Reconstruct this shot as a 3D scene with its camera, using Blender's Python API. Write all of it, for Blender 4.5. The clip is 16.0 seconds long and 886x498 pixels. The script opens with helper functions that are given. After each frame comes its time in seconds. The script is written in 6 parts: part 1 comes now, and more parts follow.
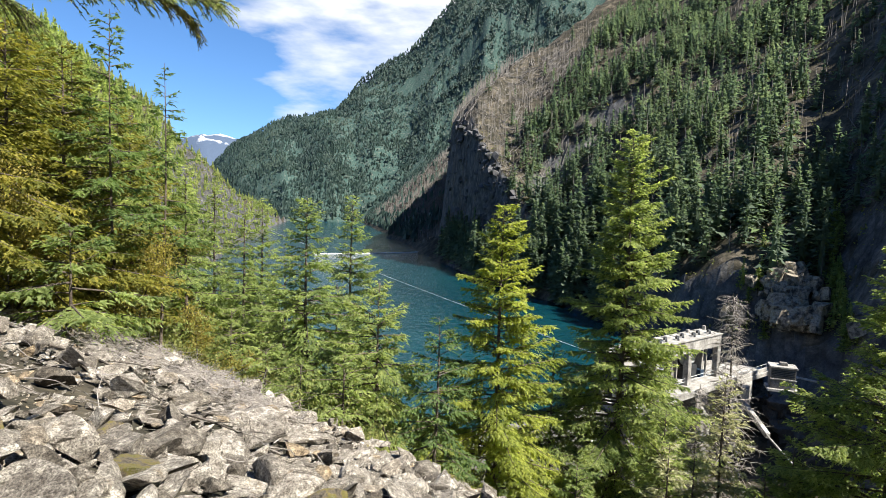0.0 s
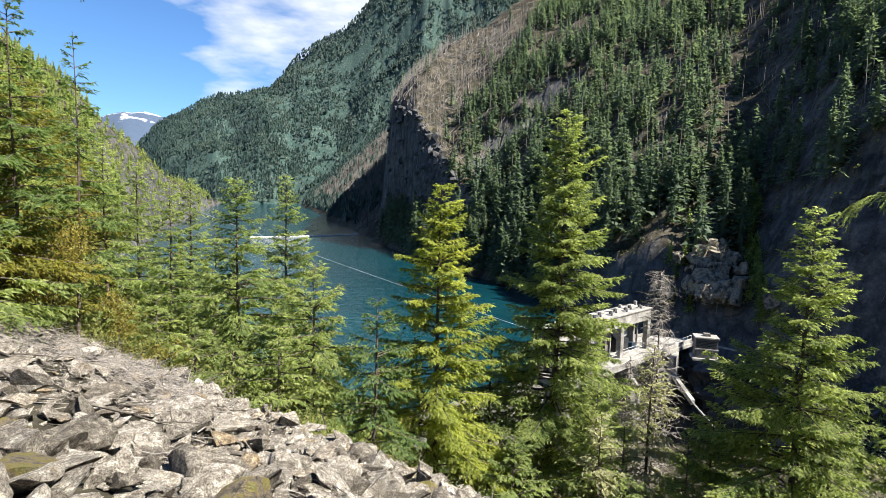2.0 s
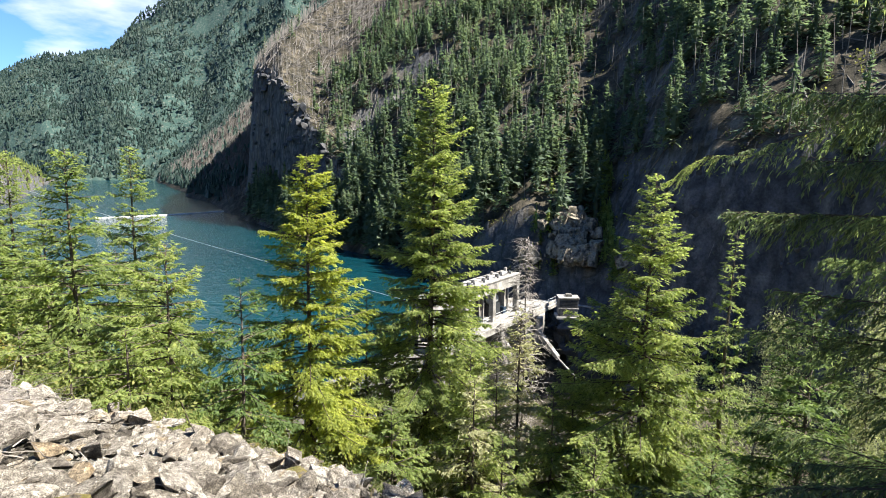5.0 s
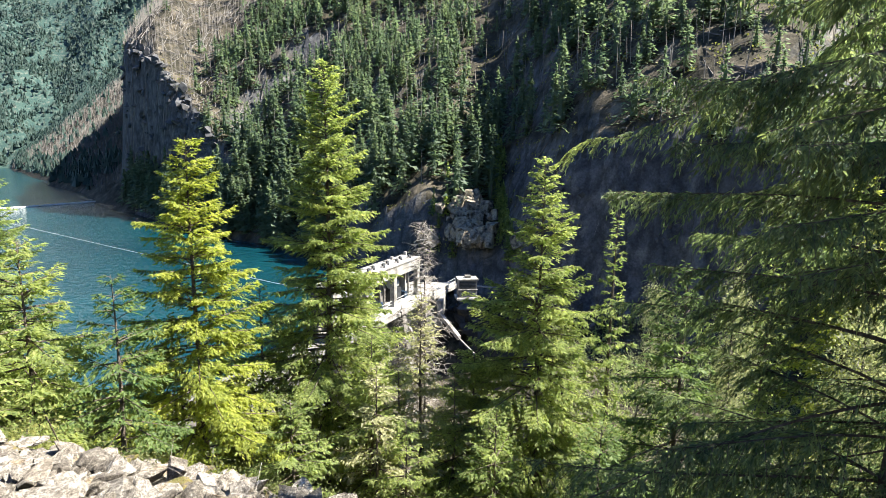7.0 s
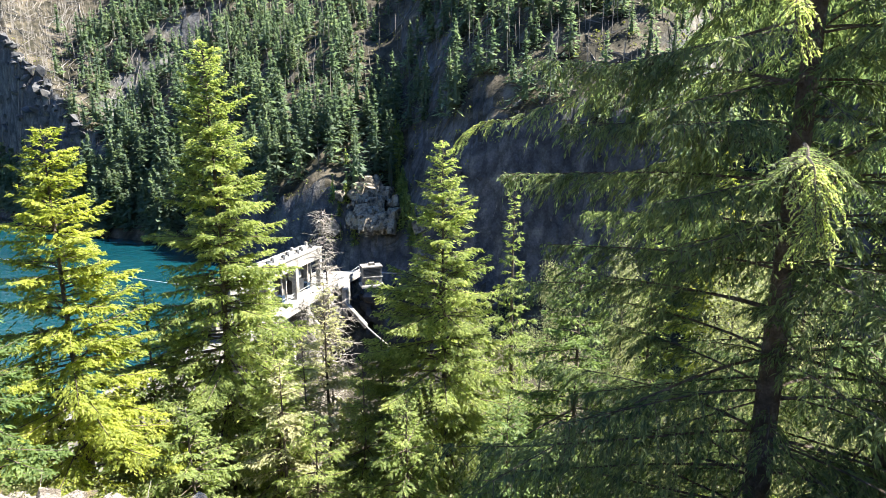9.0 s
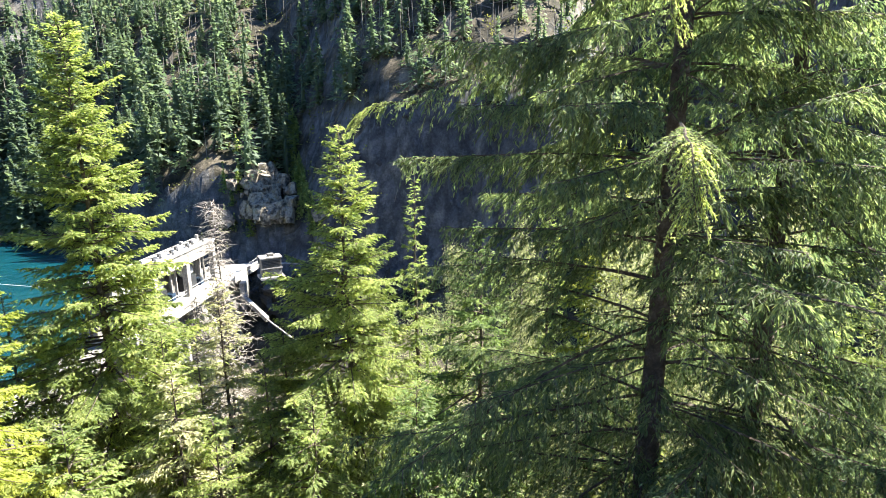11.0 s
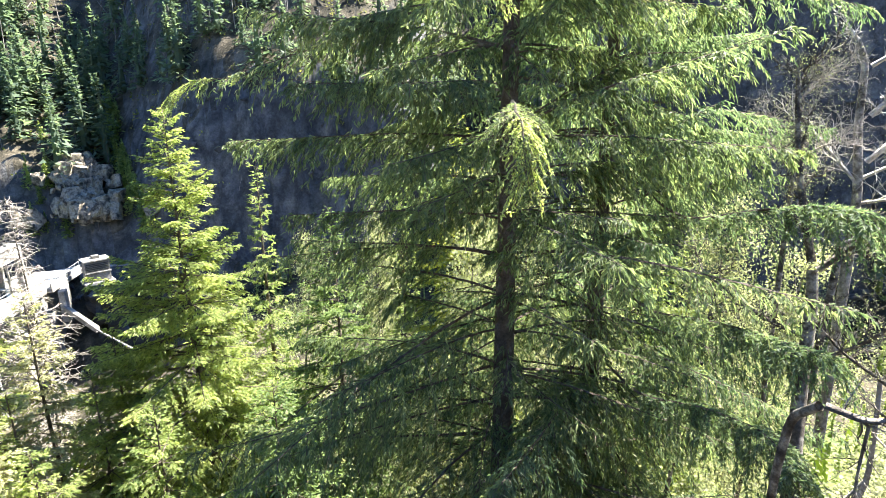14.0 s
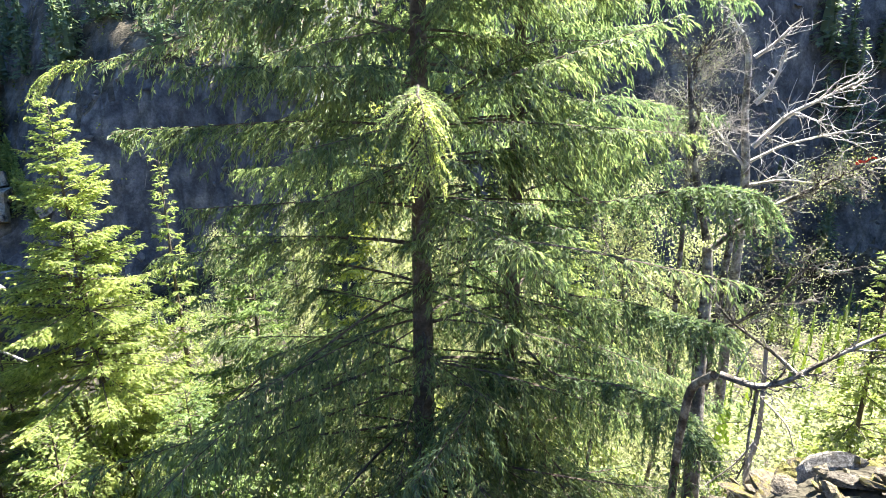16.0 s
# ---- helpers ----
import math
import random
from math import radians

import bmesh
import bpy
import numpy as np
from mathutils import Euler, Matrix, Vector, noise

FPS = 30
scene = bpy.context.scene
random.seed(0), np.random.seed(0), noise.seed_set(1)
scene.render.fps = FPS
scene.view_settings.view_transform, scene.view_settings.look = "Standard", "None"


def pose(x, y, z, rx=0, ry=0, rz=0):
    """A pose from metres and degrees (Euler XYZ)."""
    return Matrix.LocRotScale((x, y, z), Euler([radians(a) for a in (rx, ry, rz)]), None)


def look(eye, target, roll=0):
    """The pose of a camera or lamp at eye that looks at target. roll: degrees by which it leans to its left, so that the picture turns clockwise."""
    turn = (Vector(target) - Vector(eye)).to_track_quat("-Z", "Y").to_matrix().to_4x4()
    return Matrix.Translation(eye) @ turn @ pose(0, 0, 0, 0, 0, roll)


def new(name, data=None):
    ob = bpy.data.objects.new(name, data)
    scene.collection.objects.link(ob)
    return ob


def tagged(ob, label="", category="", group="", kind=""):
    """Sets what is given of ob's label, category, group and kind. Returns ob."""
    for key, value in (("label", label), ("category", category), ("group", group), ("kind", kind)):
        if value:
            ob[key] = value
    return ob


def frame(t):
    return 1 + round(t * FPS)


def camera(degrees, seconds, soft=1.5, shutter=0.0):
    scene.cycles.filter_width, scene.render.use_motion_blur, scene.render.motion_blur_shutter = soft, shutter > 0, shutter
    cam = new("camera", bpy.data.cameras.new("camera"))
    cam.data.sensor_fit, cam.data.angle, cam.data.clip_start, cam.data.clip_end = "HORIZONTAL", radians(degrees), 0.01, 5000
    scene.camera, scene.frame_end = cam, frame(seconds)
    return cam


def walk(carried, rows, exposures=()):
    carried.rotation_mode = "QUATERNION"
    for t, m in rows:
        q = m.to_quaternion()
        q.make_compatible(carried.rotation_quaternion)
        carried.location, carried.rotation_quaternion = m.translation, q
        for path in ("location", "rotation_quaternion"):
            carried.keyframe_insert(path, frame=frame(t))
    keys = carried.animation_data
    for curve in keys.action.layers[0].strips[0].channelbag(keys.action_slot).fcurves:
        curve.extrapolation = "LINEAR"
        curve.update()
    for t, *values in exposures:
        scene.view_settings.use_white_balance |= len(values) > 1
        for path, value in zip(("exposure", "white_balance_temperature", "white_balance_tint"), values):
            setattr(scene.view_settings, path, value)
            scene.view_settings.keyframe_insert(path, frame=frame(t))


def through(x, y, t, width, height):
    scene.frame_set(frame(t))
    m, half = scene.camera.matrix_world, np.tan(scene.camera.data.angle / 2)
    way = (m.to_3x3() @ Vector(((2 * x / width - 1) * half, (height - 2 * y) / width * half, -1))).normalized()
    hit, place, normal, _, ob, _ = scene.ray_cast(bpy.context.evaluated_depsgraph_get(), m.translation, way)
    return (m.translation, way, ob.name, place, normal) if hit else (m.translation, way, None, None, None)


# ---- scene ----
# The eye starts at the origin; a steep talus slope falls away ahead and to the right.


def stand(x, y, z, yaw, pitch, roll):
    """A camera pose: yaw to the left of +y, pitch up, roll, all in degrees."""
    a, b = radians(yaw), radians(pitch)
    return look((x, y, z), (x - math.sin(a) * math.cos(b), y + math.cos(a) * math.cos(b), z + math.sin(b)), roll)


cam = camera(77.45, 16.0, soft=0.9)
walk(cam, [
    (0.0, stand(-0.027, 0.000, 0.007, -0.14, -4.03, 1.87)),
    (0.5, stand(0.016, 0.035, -0.014, -1.42, -4.46, 1.74)),
    (1.0, stand(0.059, 0.073, -0.032, -2.96, -4.92, 1.71)),
    (1.5, stand(0.103, 0.112, -0.049, -4.64, -5.36, 1.72)),
    (2.0, stand(0.147, 0.154, -0.064, -6.28, -5.77, 1.61)),
    (2.5, stand(0.192, 0.196, -0.077, -8.09, -6.19, 1.52)),
    (3.0, stand(0.237, 0.240, -0.088, -10.19, -6.60, 1.50)),
    (3.5, stand(0.282, 0.285, -0.099, -12.30, -7.02, 1.39)),
    (4.0, stand(0.328, 0.330, -0.108, -14.36, -7.48, 1.21)),
    (6.5, stand(0.559, 0.550, -0.140, -27.26, -9.35, 0.87)),
    (7.0, stand(0.606, 0.592, -0.144, -29.74, -9.69, 0.73)),
    (7.5, stand(0.652, 0.631, -0.149, -32.16, -10.04, 0.45)),
    (8.0, stand(0.699, 0.669, -0.153, -34.61, -10.37, 0.11)),
    (8.5, stand(0.746, 0.704, -0.157, -37.17, -10.74, -0.19)),
    (9.0, stand(0.792, 0.737, -0.161, -39.90, -11.12, -0.31)),
    (11.5, stand(1.021, 0.851, -0.190, -52.60, -13.13, -0.80)),
    (12.0, stand(1.066, 0.861, -0.198, -55.14, -13.45, -0.87)),
    (12.5, stand(1.111, 0.867, -0.208, -57.81, -13.75, -1.08)),
    (13.0, stand(1.156, 0.868, -0.218, -60.51, -14.06, -1.26)),
    (13.5, stand(1.199, 0.864, -0.230, -63.02, -14.35, -1.16)),
    (14.0, stand(1.243, 0.853, -0.243, -65.32, -14.62, -0.96)),
    (14.5, stand(1.286, 0.837, -0.259, -67.82, -14.92, -0.70)),
    (15.0, stand(1.328, 0.815, -0.275, -70.11, -15.16, -0.65)),
    (15.5, stand(1.370, 0.786, -0.294, -71.85, -15.37, -0.72)),
    (16.0, stand(1.411, 0.750, -0.315, -73.39, -15.57, -0.85)),
], exposures=[(0.0, 1.58), (4.0, 1.74), (7.0, 2.22), (9.0, 2.56), (13.0, 3.02), (16.0, 3.22)])

# ---- world, sun ----
SUN_AZ, SUN_EL = 121.0, 51.0
world = bpy.data.worlds.new("sky")
scene.world = world
world.use_nodes = True
wn, wl = world.node_tree.nodes, world.node_tree.links
wn.clear()
w_out = wn.new("ShaderNodeOutputWorld")
w_bg = wn.new("ShaderNodeBackground")
w_bg.inputs["Strength"].default_value = 0.054
w_sky = wn.new("ShaderNodeTexSky")
w_sky.sky_type = "NISHITA"
w_sky.sun_disc = False
w_sky.sun_elevation, w_sky.sun_rotation = radians(SUN_EL), radians(SUN_AZ)
w_sky.altitude, w_sky.air_density, w_sky.dust_density, w_sky.ozone_density = 300, 1.0, 0.0, 4.0
# thin fair-weather cloud, drawn on the sky by noise over the whole dome
w_tc = wn.new("ShaderNodeTexCoord")
w_map = wn.new("ShaderNodeMapping")
w_map.inputs["Scale"].default_value = (1.6, 1.6, 5.0)
w_map.inputs["Location"].default_value = (0.33, 0.1, 0.42)
w_noise = wn.new("ShaderNodeTexNoise")
w_noise.inputs["Scale"].default_value = 1.5
w_noise.inputs["Detail"].default_value = 7.0
w_noise.inputs["Roughness"].default_value = 0.52
w_ramp = wn.new("ShaderNodeValToRGB")
w_ramp.color_ramp.elements[0].position, w_ramp.color_ramp.elements[1].position = 0.5, 0.62
w_mix = wn.new("ShaderNodeMixRGB")
w_mix.inputs["Color2"].default_value = (7.0, 7.2, 7.5, 1)
wl.new(w_tc.outputs["Generated"], w_map.inputs["Vector"])
wl.new(w_map.outputs["Vector"], w_noise.inputs["Vector"])
w_dot = wn.new("ShaderNodeVectorMath")
w_dot.operation = "DOT_PRODUCT"
w_dot.inputs[1].default_value = (-0.14, 0.893, 0.43)
w_near = wn.new("ShaderNodeMapRange")
w_near.inputs["From Min"].default_value, w_near.inputs["From Max"].default_value = 0.945, 0.994
w_near.inputs["To Min"].default_value, w_near.inputs["To Max"].default_value = -0.16, 0.2
w_add = wn.new("ShaderNodeMath")
w_add.operation = "ADD"
wl.new(w_tc.outputs["Generated"], w_dot.inputs[0])
wl.new(w_dot.outputs["Value"], w_near.inputs["Value"])
wl.new(w_near.outputs["Result"], w_add.inputs[0])
wl.new(w_noise.outputs["Fac"], w_add.inputs[1])
wl.new(w_add.outputs[0], w_ramp.inputs["Fac"])
wl.new(w_ramp.outputs["Color"], w_mix.inputs["Fac"])
w_hue = wn.new("ShaderNodeMixRGB")
w_hue.blend_type = "MULTIPLY"
w_hue.inputs["Fac"].default_value = 1.0
w_hue.inputs["Color2"].default_value = (0.62, 0.86, 1.1, 1)
wl.new(w_sky.outputs["Color"], w_hue.inputs["Color1"])
wl.new(w_hue.outputs["Color"], w_mix.inputs["Color1"])
wl.new(w_mix.outputs["Color"], w_bg.inputs["Color"])
wl.new(w_bg.outputs["Background"], w_out.inputs["Surface"])

sun = new("sun", bpy.data.lights.new("sun", "SUN"))
sun.data.energy, sun.data.angle, sun.data.color = 5.0, radians(0.53), (1.0, 0.95, 0.86)
sun.matrix_world = look((90 * math.sin(radians(SUN_AZ)) * math.cos(radians(SUN_EL)),
                         90 * math.cos(radians(SUN_AZ)) * math.cos(radians(SUN_EL)),
                         90 * math.sin(radians(SUN_EL))), (0, 0, 0))


# ---- materials ----
def ramp_node(nt, stops):
    r = nt.nodes.new("ShaderNodeValToRGB")
    e = r.color_ramp.elements
    while len(e) < len(stops):
        e.new(0.5)
    for k, (p, c) in zip(e, stops):
        k.position, k.color = p, (*c, 1)
    return r


def noise_node(nt, scale, detail=6, rough=0.6, coord=None):
    n = nt.nodes.new("ShaderNodeTexNoise")
    n.inputs["Scale"].default_value, n.inputs["Detail"].default_value, n.inputs["Roughness"].default_value = scale, detail, rough
    if coord is not None:
        nt.links.new(coord, n.inputs["Vector"])
    return n


def mix_node(nt, fac, a, b, mode="MIX"):
    m = nt.nodes.new("ShaderNodeMixRGB")
    m.blend_type = mode
    for key, v in (("Fac", fac), ("Color1", a), ("Color2", b)):
        if hasattr(v, "is_linked"):
            nt.links.new(v, m.inputs[key])
        else:
            m.inputs[key].default_value = v if key == "Fac" else (*v, 1)
    return m.outputs["Color"]


def start_material(name):
    m = bpy.data.materials.new(name)
    m.use_nodes = True
    nt = m.node_tree
    return m, nt, nt.nodes["Principled BSDF"], nt.nodes["Material Output"]


def grainy(name, stops, scale=6.0, rough=0.85, bump=0.4, fine=40.0, metallic=0.0, tint=None, spec=0.3):
    """A two-scale procedural surface: a colour ramp over coarse noise, fine grain, and bump."""
    m, nt, bsdf, out = start_material(name)
    tc = nt.nodes.new("ShaderNodeTexCoord").outputs["Object"]
    coarse, grain = noise_node(nt, scale, 8, 0.65, tc), noise_node(nt, fine, 4, 0.7, tc)
    r = ramp_node(nt, stops)
    nt.links.new(coarse.outputs["Fac"], r.inputs["Fac"])
    gr = ramp_node(nt, [(0.3, (0.62, 0.62, 0.62)), (0.7, (1.25, 1.25, 1.25))])
    nt.links.new(grain.outputs["Fac"], gr.inputs["Fac"])
    col = mix_node(nt, 1.0, r.outputs["Color"], gr.outputs["Color"], "MULTIPLY")
    if tint:
        oi = nt.nodes.new("ShaderNodeObjectInfo")
        tr = ramp_node(nt, tint)
        nt.links.new(oi.outputs["Random"], tr.inputs["Fac"])
        col = mix_node(nt, 1.0, col, tr.outputs["Color"], "MULTIPLY")
    nt.links.new(col, bsdf.inputs["Base Color"])
    bsdf.inputs["Roughness"].default_value, bsdf.inputs["Metallic"].default_value = rough, metallic
    bsdf.inputs["Specular IOR Level"].default_value = spec
    b = nt.nodes.new("ShaderNodeBump")
    b.inputs["Strength"].default_value, b.inputs["Distance"].default_value = bump, 0.05
    add = nt.nodes.new("ShaderNodeMath")
    add.operation = "ADD"
    nt.links.new(coarse.outputs["Fac"], add.inputs[0])
    nt.links.new(grain.outputs["Fac"], add.inputs[1])
    nt.links.new(add.outputs[0], b.inputs["Height"])
    nt.links.new(b.outputs["Normal"], bsdf.inputs["Normal"])
    return m


def foliage(name, dark, mid, light, through=0.35, scale=0.5, vary=0.45):
    """Needles or leaves: colour that varies by clump and over the tree, with light passing through."""
    m, nt, bsdf, out = start_material(name)
    geo = nt.nodes.new("ShaderNodeNewGeometry")
    isl = geo.outputs["Random Per Island"]
    big = noise_node(nt, scale, 3, 0.6, geo.outputs["Position"])
    add = nt.nodes.new("ShaderNodeMath")
    add.operation = "MULTIPLY_ADD"
    nt.links.new(isl, add.inputs[0])
    add.inputs[1].default_value = vary
    sub = nt.nodes.new("ShaderNodeMath")
    sub.operation = "MULTIPLY_ADD"
    nt.links.new(big.outputs["Fac"], sub.inputs[0])
    sub.inputs[1].default_value, sub.inputs[2].default_value = 1.1, -0.05 - vary / 2
    nt.links.new(sub.outputs[0], add.inputs[2])
    r = ramp_node(nt, [(0.1, dark), (0.5, mid), (0.9, light)])
    nt.links.new(add.outputs[0], r.inputs["Fac"])
    nt.links.new(r.outputs["Color"], bsdf.inputs["Base Color"])
    bsdf.inputs["Roughness"].default_value = 0.58
    bsdf.inputs["Specular IOR Level"].default_value = 0.3
    tr = nt.nodes.new("ShaderNodeBsdfTranslucent")
    bright = mix_node(nt, 1.0, r.outputs["Color"], (1.4, 1.45, 1.0), "MULTIPLY")
    nt.links.new(bright, tr.inputs["Color"])
    mx = nt.nodes.new("ShaderNodeMixShader")
    mx.inputs["Fac"].default_value = through
    nt.links.new(bsdf.outputs["BSDF"], mx.inputs[1])
    nt.links.new(tr.outputs["BSDF"], mx.inputs[2])
    nt.links.new(mx.outputs["Shader"], out.inputs["Surface"])
    return m


MAT = {}
def rock_material():
    """Broken gneiss: grey faces with pale lichen, dark cracks, rust stains and a rough grain."""
    m, nt, bsdf, out = start_material("talus_rock")
    geo = nt.nodes.new("ShaderNodeNewGeometry")
    pos = geo.outputs["Position"]
    coarse, mid, fine = noise_node(nt, 2.4, 6, 0.7, pos), noise_node(nt, 11.0, 8, 0.75, pos), noise_node(nt, 55.0, 6, 0.8, pos)
    base = ramp_node(nt, [(0.3, (0.1, 0.088, 0.072)), (0.46, (0.2, 0.186, 0.165)), (0.6, (0.29, 0.275, 0.248)), (0.74, (0.22, 0.165, 0.095))])
    nt.links.new(coarse.outputs["Fac"], base.inputs["Fac"])
    patch = ramp_node(nt, [(0.36, (0.4, 0.37, 0.34)), (0.46, (0.8, 0.78, 0.76)), (0.54, (1.05, 1.04, 1.02)), (0.62, (1.9, 1.9, 1.85))])
    nt.links.new(mid.outputs["Fac"], patch.inputs["Fac"])
    speck = ramp_node(nt, [(0.4, (0.35, 0.34, 0.33)), (0.5, (1.0, 1.0, 1.0)), (0.6, (1.7, 1.7, 1.68))])
    nt.links.new(fine.outputs["Fac"], speck.inputs["Fac"])
    col = mix_node(nt, 1.0, base.outputs["Color"], patch.outputs["Color"], "MULTIPLY")
    col = mix_node(nt, 1.0, col, speck.outputs["Color"], "MULTIPLY")
    oi = nt.nodes.new("ShaderNodeObjectInfo")
    tint = ramp_node(nt, [(0.0, (0.5, 0.47, 0.43)), (0.35, (0.95, 0.92, 0.88)), (0.7, (1.15, 1.12, 1.07)), (0.9, (1.5, 1.48, 1.45)), (0.95, (1.1, 0.95, 0.75)), (1.0, (0.9, 0.75, 0.55))])
    nt.links.new(oi.outputs["Random"], tint.inputs["Fac"])
    col = mix_node(nt, 1.0, col, tint.outputs["Color"], "MULTIPLY")
    nt.links.new(col, bsdf.inputs["Base Color"])
    bsdf.inputs["Roughness"].default_value = 0.9
    bsdf.inputs["Specular IOR Level"].default_value = 0.25
    b1, b2 = nt.nodes.new("ShaderNodeBump"), nt.nodes.new("ShaderNodeBump")
    b1.inputs["Strength"].default_value, b1.inputs["Distance"].default_value = 1.0, 0.06
    b2.inputs["Strength"].default_value, b2.inputs["Distance"].default_value = 0.8, 0.02
    nt.links.new(mid.outputs["Fac"], b1.inputs["Height"])
    nt.links.new(fine.outputs["Fac"], b2.inputs["Height"])
    nt.links.new(b1.outputs["Normal"], b2.inputs["Normal"])
    nt.links.new(b2.outputs["Normal"], bsdf.inputs["Normal"])
    return m


MAT["rock"] = rock_material()
MAT["mossy"] = grainy("mossy_rock", [(0.35, (0.05, 0.042, 0.032)), (0.46, (0.15, 0.125, 0.092)), (0.54, (0.2, 0.16, 0.06)), (0.6, (0.15, 0.14, 0.03)), (0.7, (0.24, 0.215, 0.175))], 3.5, 0.95, 0.9, 28.0)
MAT["crag"] = grainy("crag_rock", [(0.38, (0.03, 0.027, 0.022)), (0.47, (0.13, 0.113, 0.088)), (0.55, (0.28, 0.245, 0.19)), (0.64, (0.19, 0.155, 0.09))], 0.6, 0.9, 1.0, 2.2)
MAT["cliff"] = grainy("cliff_rock", [(0.3, (0.03, 0.033, 0.038)), (0.5, (0.075, 0.076, 0.08)), (0.72, (0.14, 0.133, 0.125))], 0.2, 0.9, 1.0, 1.4)
# dark concrete: under-deck shade put into the tone; also the hut's own grey
MAT["dam"] = grainy("dark_shaded_concrete", [(0.3, (0.09, 0.083, 0.072)), (0.5, (0.16, 0.15, 0.135)), (0.72, (0.28, 0.265, 0.24))], 0.3, 0.9, 0.5, 2.5)
MAT["bark"] = grainy("fir_bark", [(0.3, (0.045, 0.034, 0.026)), (0.55, (0.12, 0.095, 0.074)), (0.75, (0.23, 0.205, 0.175))], 5.0, 0.95, 0.8, 30.0)
MAT["deadwood"] = grainy("dead_wood", [(0.3, (0.16, 0.14, 0.12)), (0.6, (0.33, 0.3, 0.27)), (0.8, (0.42, 0.39, 0.36))], 4.0, 0.9, 0.5, 30.0)
MAT["palewood"] = grainy("bleached_wood", [(0.3, (0.3, 0.28, 0.25)), (0.6, (0.5, 0.47, 0.43)), (0.8, (0.62, 0.59, 0.55))], 4.0, 0.9, 0.5, 30.0)
MAT["ribbon"] = grainy("red_plastic_tape", [(0.3, (0.22, 0.025, 0.018)), (0.7, (0.34, 0.05, 0.035))], 6.0, 0.5, 0.1, 30.0)
MAT["greybark"] = grainy("grey_bark", [(0.36, (0.03, 0.025, 0.02)), (0.5, (0.1, 0.085, 0.07)), (0.6, (0.27, 0.25, 0.215))], 4.0, 0.9, 0.6, 25.0)
MAT["palebark"] = grainy("pale_bark", [(0.36, (0.07, 0.06, 0.05)), (0.5, (0.2, 0.185, 0.16)), (0.62, (0.38, 0.36, 0.32))], 5.0, 0.9, 0.6, 25.0)
MAT["snagwood"] = grainy("burnt_snag_wood", [(0.3, (0.08, 0.072, 0.065)), (0.55, (0.17, 0.157, 0.143)), (0.75, (0.27, 0.25, 0.23))], 0.3, 0.9, 0.4, 3.0)
MAT["needles_sun"] = foliage("needles_sunlit_fir", (0.08, 0.118, 0.042), (0.23, 0.285, 0.098), (0.43, 0.47, 0.18), 0.66)
MAT["needles_yellow"] = foliage("needles_yellow_fir", (0.09, 0.12, 0.028), (0.285, 0.32, 0.065), (0.49, 0.49, 0.12), 0.63)
MAT["needles_olive"] = foliage("needles_olive_fir", (0.085, 0.122, 0.044), (0.24, 0.29, 0.098), (0.45, 0.47, 0.175), 0.66)
MAT["needles_brown"] = foliage("needles_brown_fir", (0.055, 0.07, 0.016), (0.17, 0.17, 0.03), (0.34, 0.29, 0.05), 0.48)
MAT["needles_dark"] = foliage("needles_dark_fir", (0.045, 0.078, 0.026), (0.11, 0.165, 0.048), (0.2, 0.26, 0.075), 0.5)
# near firs: fir green darkened for backlit shade and blued for haze
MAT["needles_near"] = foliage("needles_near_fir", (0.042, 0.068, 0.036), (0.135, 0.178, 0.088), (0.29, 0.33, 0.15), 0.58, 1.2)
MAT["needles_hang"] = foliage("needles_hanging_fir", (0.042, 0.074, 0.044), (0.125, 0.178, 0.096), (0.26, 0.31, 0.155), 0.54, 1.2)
# new growth, lightened to look sunlit where its own tree shades it
MAT["needles_new"] = foliage("needles_sunlit_new_growth", (0.18, 0.23, 0.07), (0.38, 0.44, 0.15), (0.58, 0.6, 0.27), 0.6, 1.2)
# hillside needles muted and blued: distance haze is mixed into their colour
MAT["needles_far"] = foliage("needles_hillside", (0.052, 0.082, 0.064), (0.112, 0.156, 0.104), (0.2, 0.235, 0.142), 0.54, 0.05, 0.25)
# mountain needles shifted to blue: aerial haze is carried by the colour
MAT["needles_mountain_hazed"] = foliage("needles_mountain_hazed", (0.024, 0.05, 0.05), (0.044, 0.08, 0.068), (0.08, 0.115, 0.085), 0.5, 0.005, 0.05)
# spring green with raised blue, which puts the lens haze into the leaves
MAT["leaves"] = foliage("spring_leaves", (0.11, 0.125, 0.068), (0.245, 0.262, 0.15), (0.41, 0.415, 0.255), 0.56, 0.7)
MAT["needles_pale"] = foliage("needles_pale_fir", (0.14, 0.15, 0.07), (0.3, 0.3, 0.16), (0.5, 0.47, 0.3), 0.45)
MAT["amber"] = foliage("amber_bloom", (0.1, 0.088, 0.02), (0.24, 0.2, 0.045), (0.42, 0.36, 0.09), 0.5, 0.5)
MAT["brush"] = foliage("brush_leaves", (0.06, 0.072, 0.025), (0.16, 0.175, 0.05), (0.33, 0.31, 0.1), 0.45, 0.3)
# brush colours darkened: the understory's shade is put into the leaves
MAT["undergrowth"] = foliage("undergrowth_leaves", (0.045, 0.058, 0.024), (0.12, 0.135, 0.05), (0.26, 0.25, 0.1), 0.5, 0.6)
MAT["concrete"] = grainy("weathered_concrete", [(0.36, (0.14, 0.132, 0.12)), (0.5, (0.28, 0.267, 0.243)), (0.62, (0.37, 0.355, 0.33))], 0.35, 0.85, 0.3, 3.0)
MAT["darkmetal"] = grainy("dark_painted_steel", [(0.3, (0.02, 0.022, 0.025)), (0.7, (0.06, 0.065, 0.07))], 1.0, 0.5, 0.1, 8.0, 0.4)
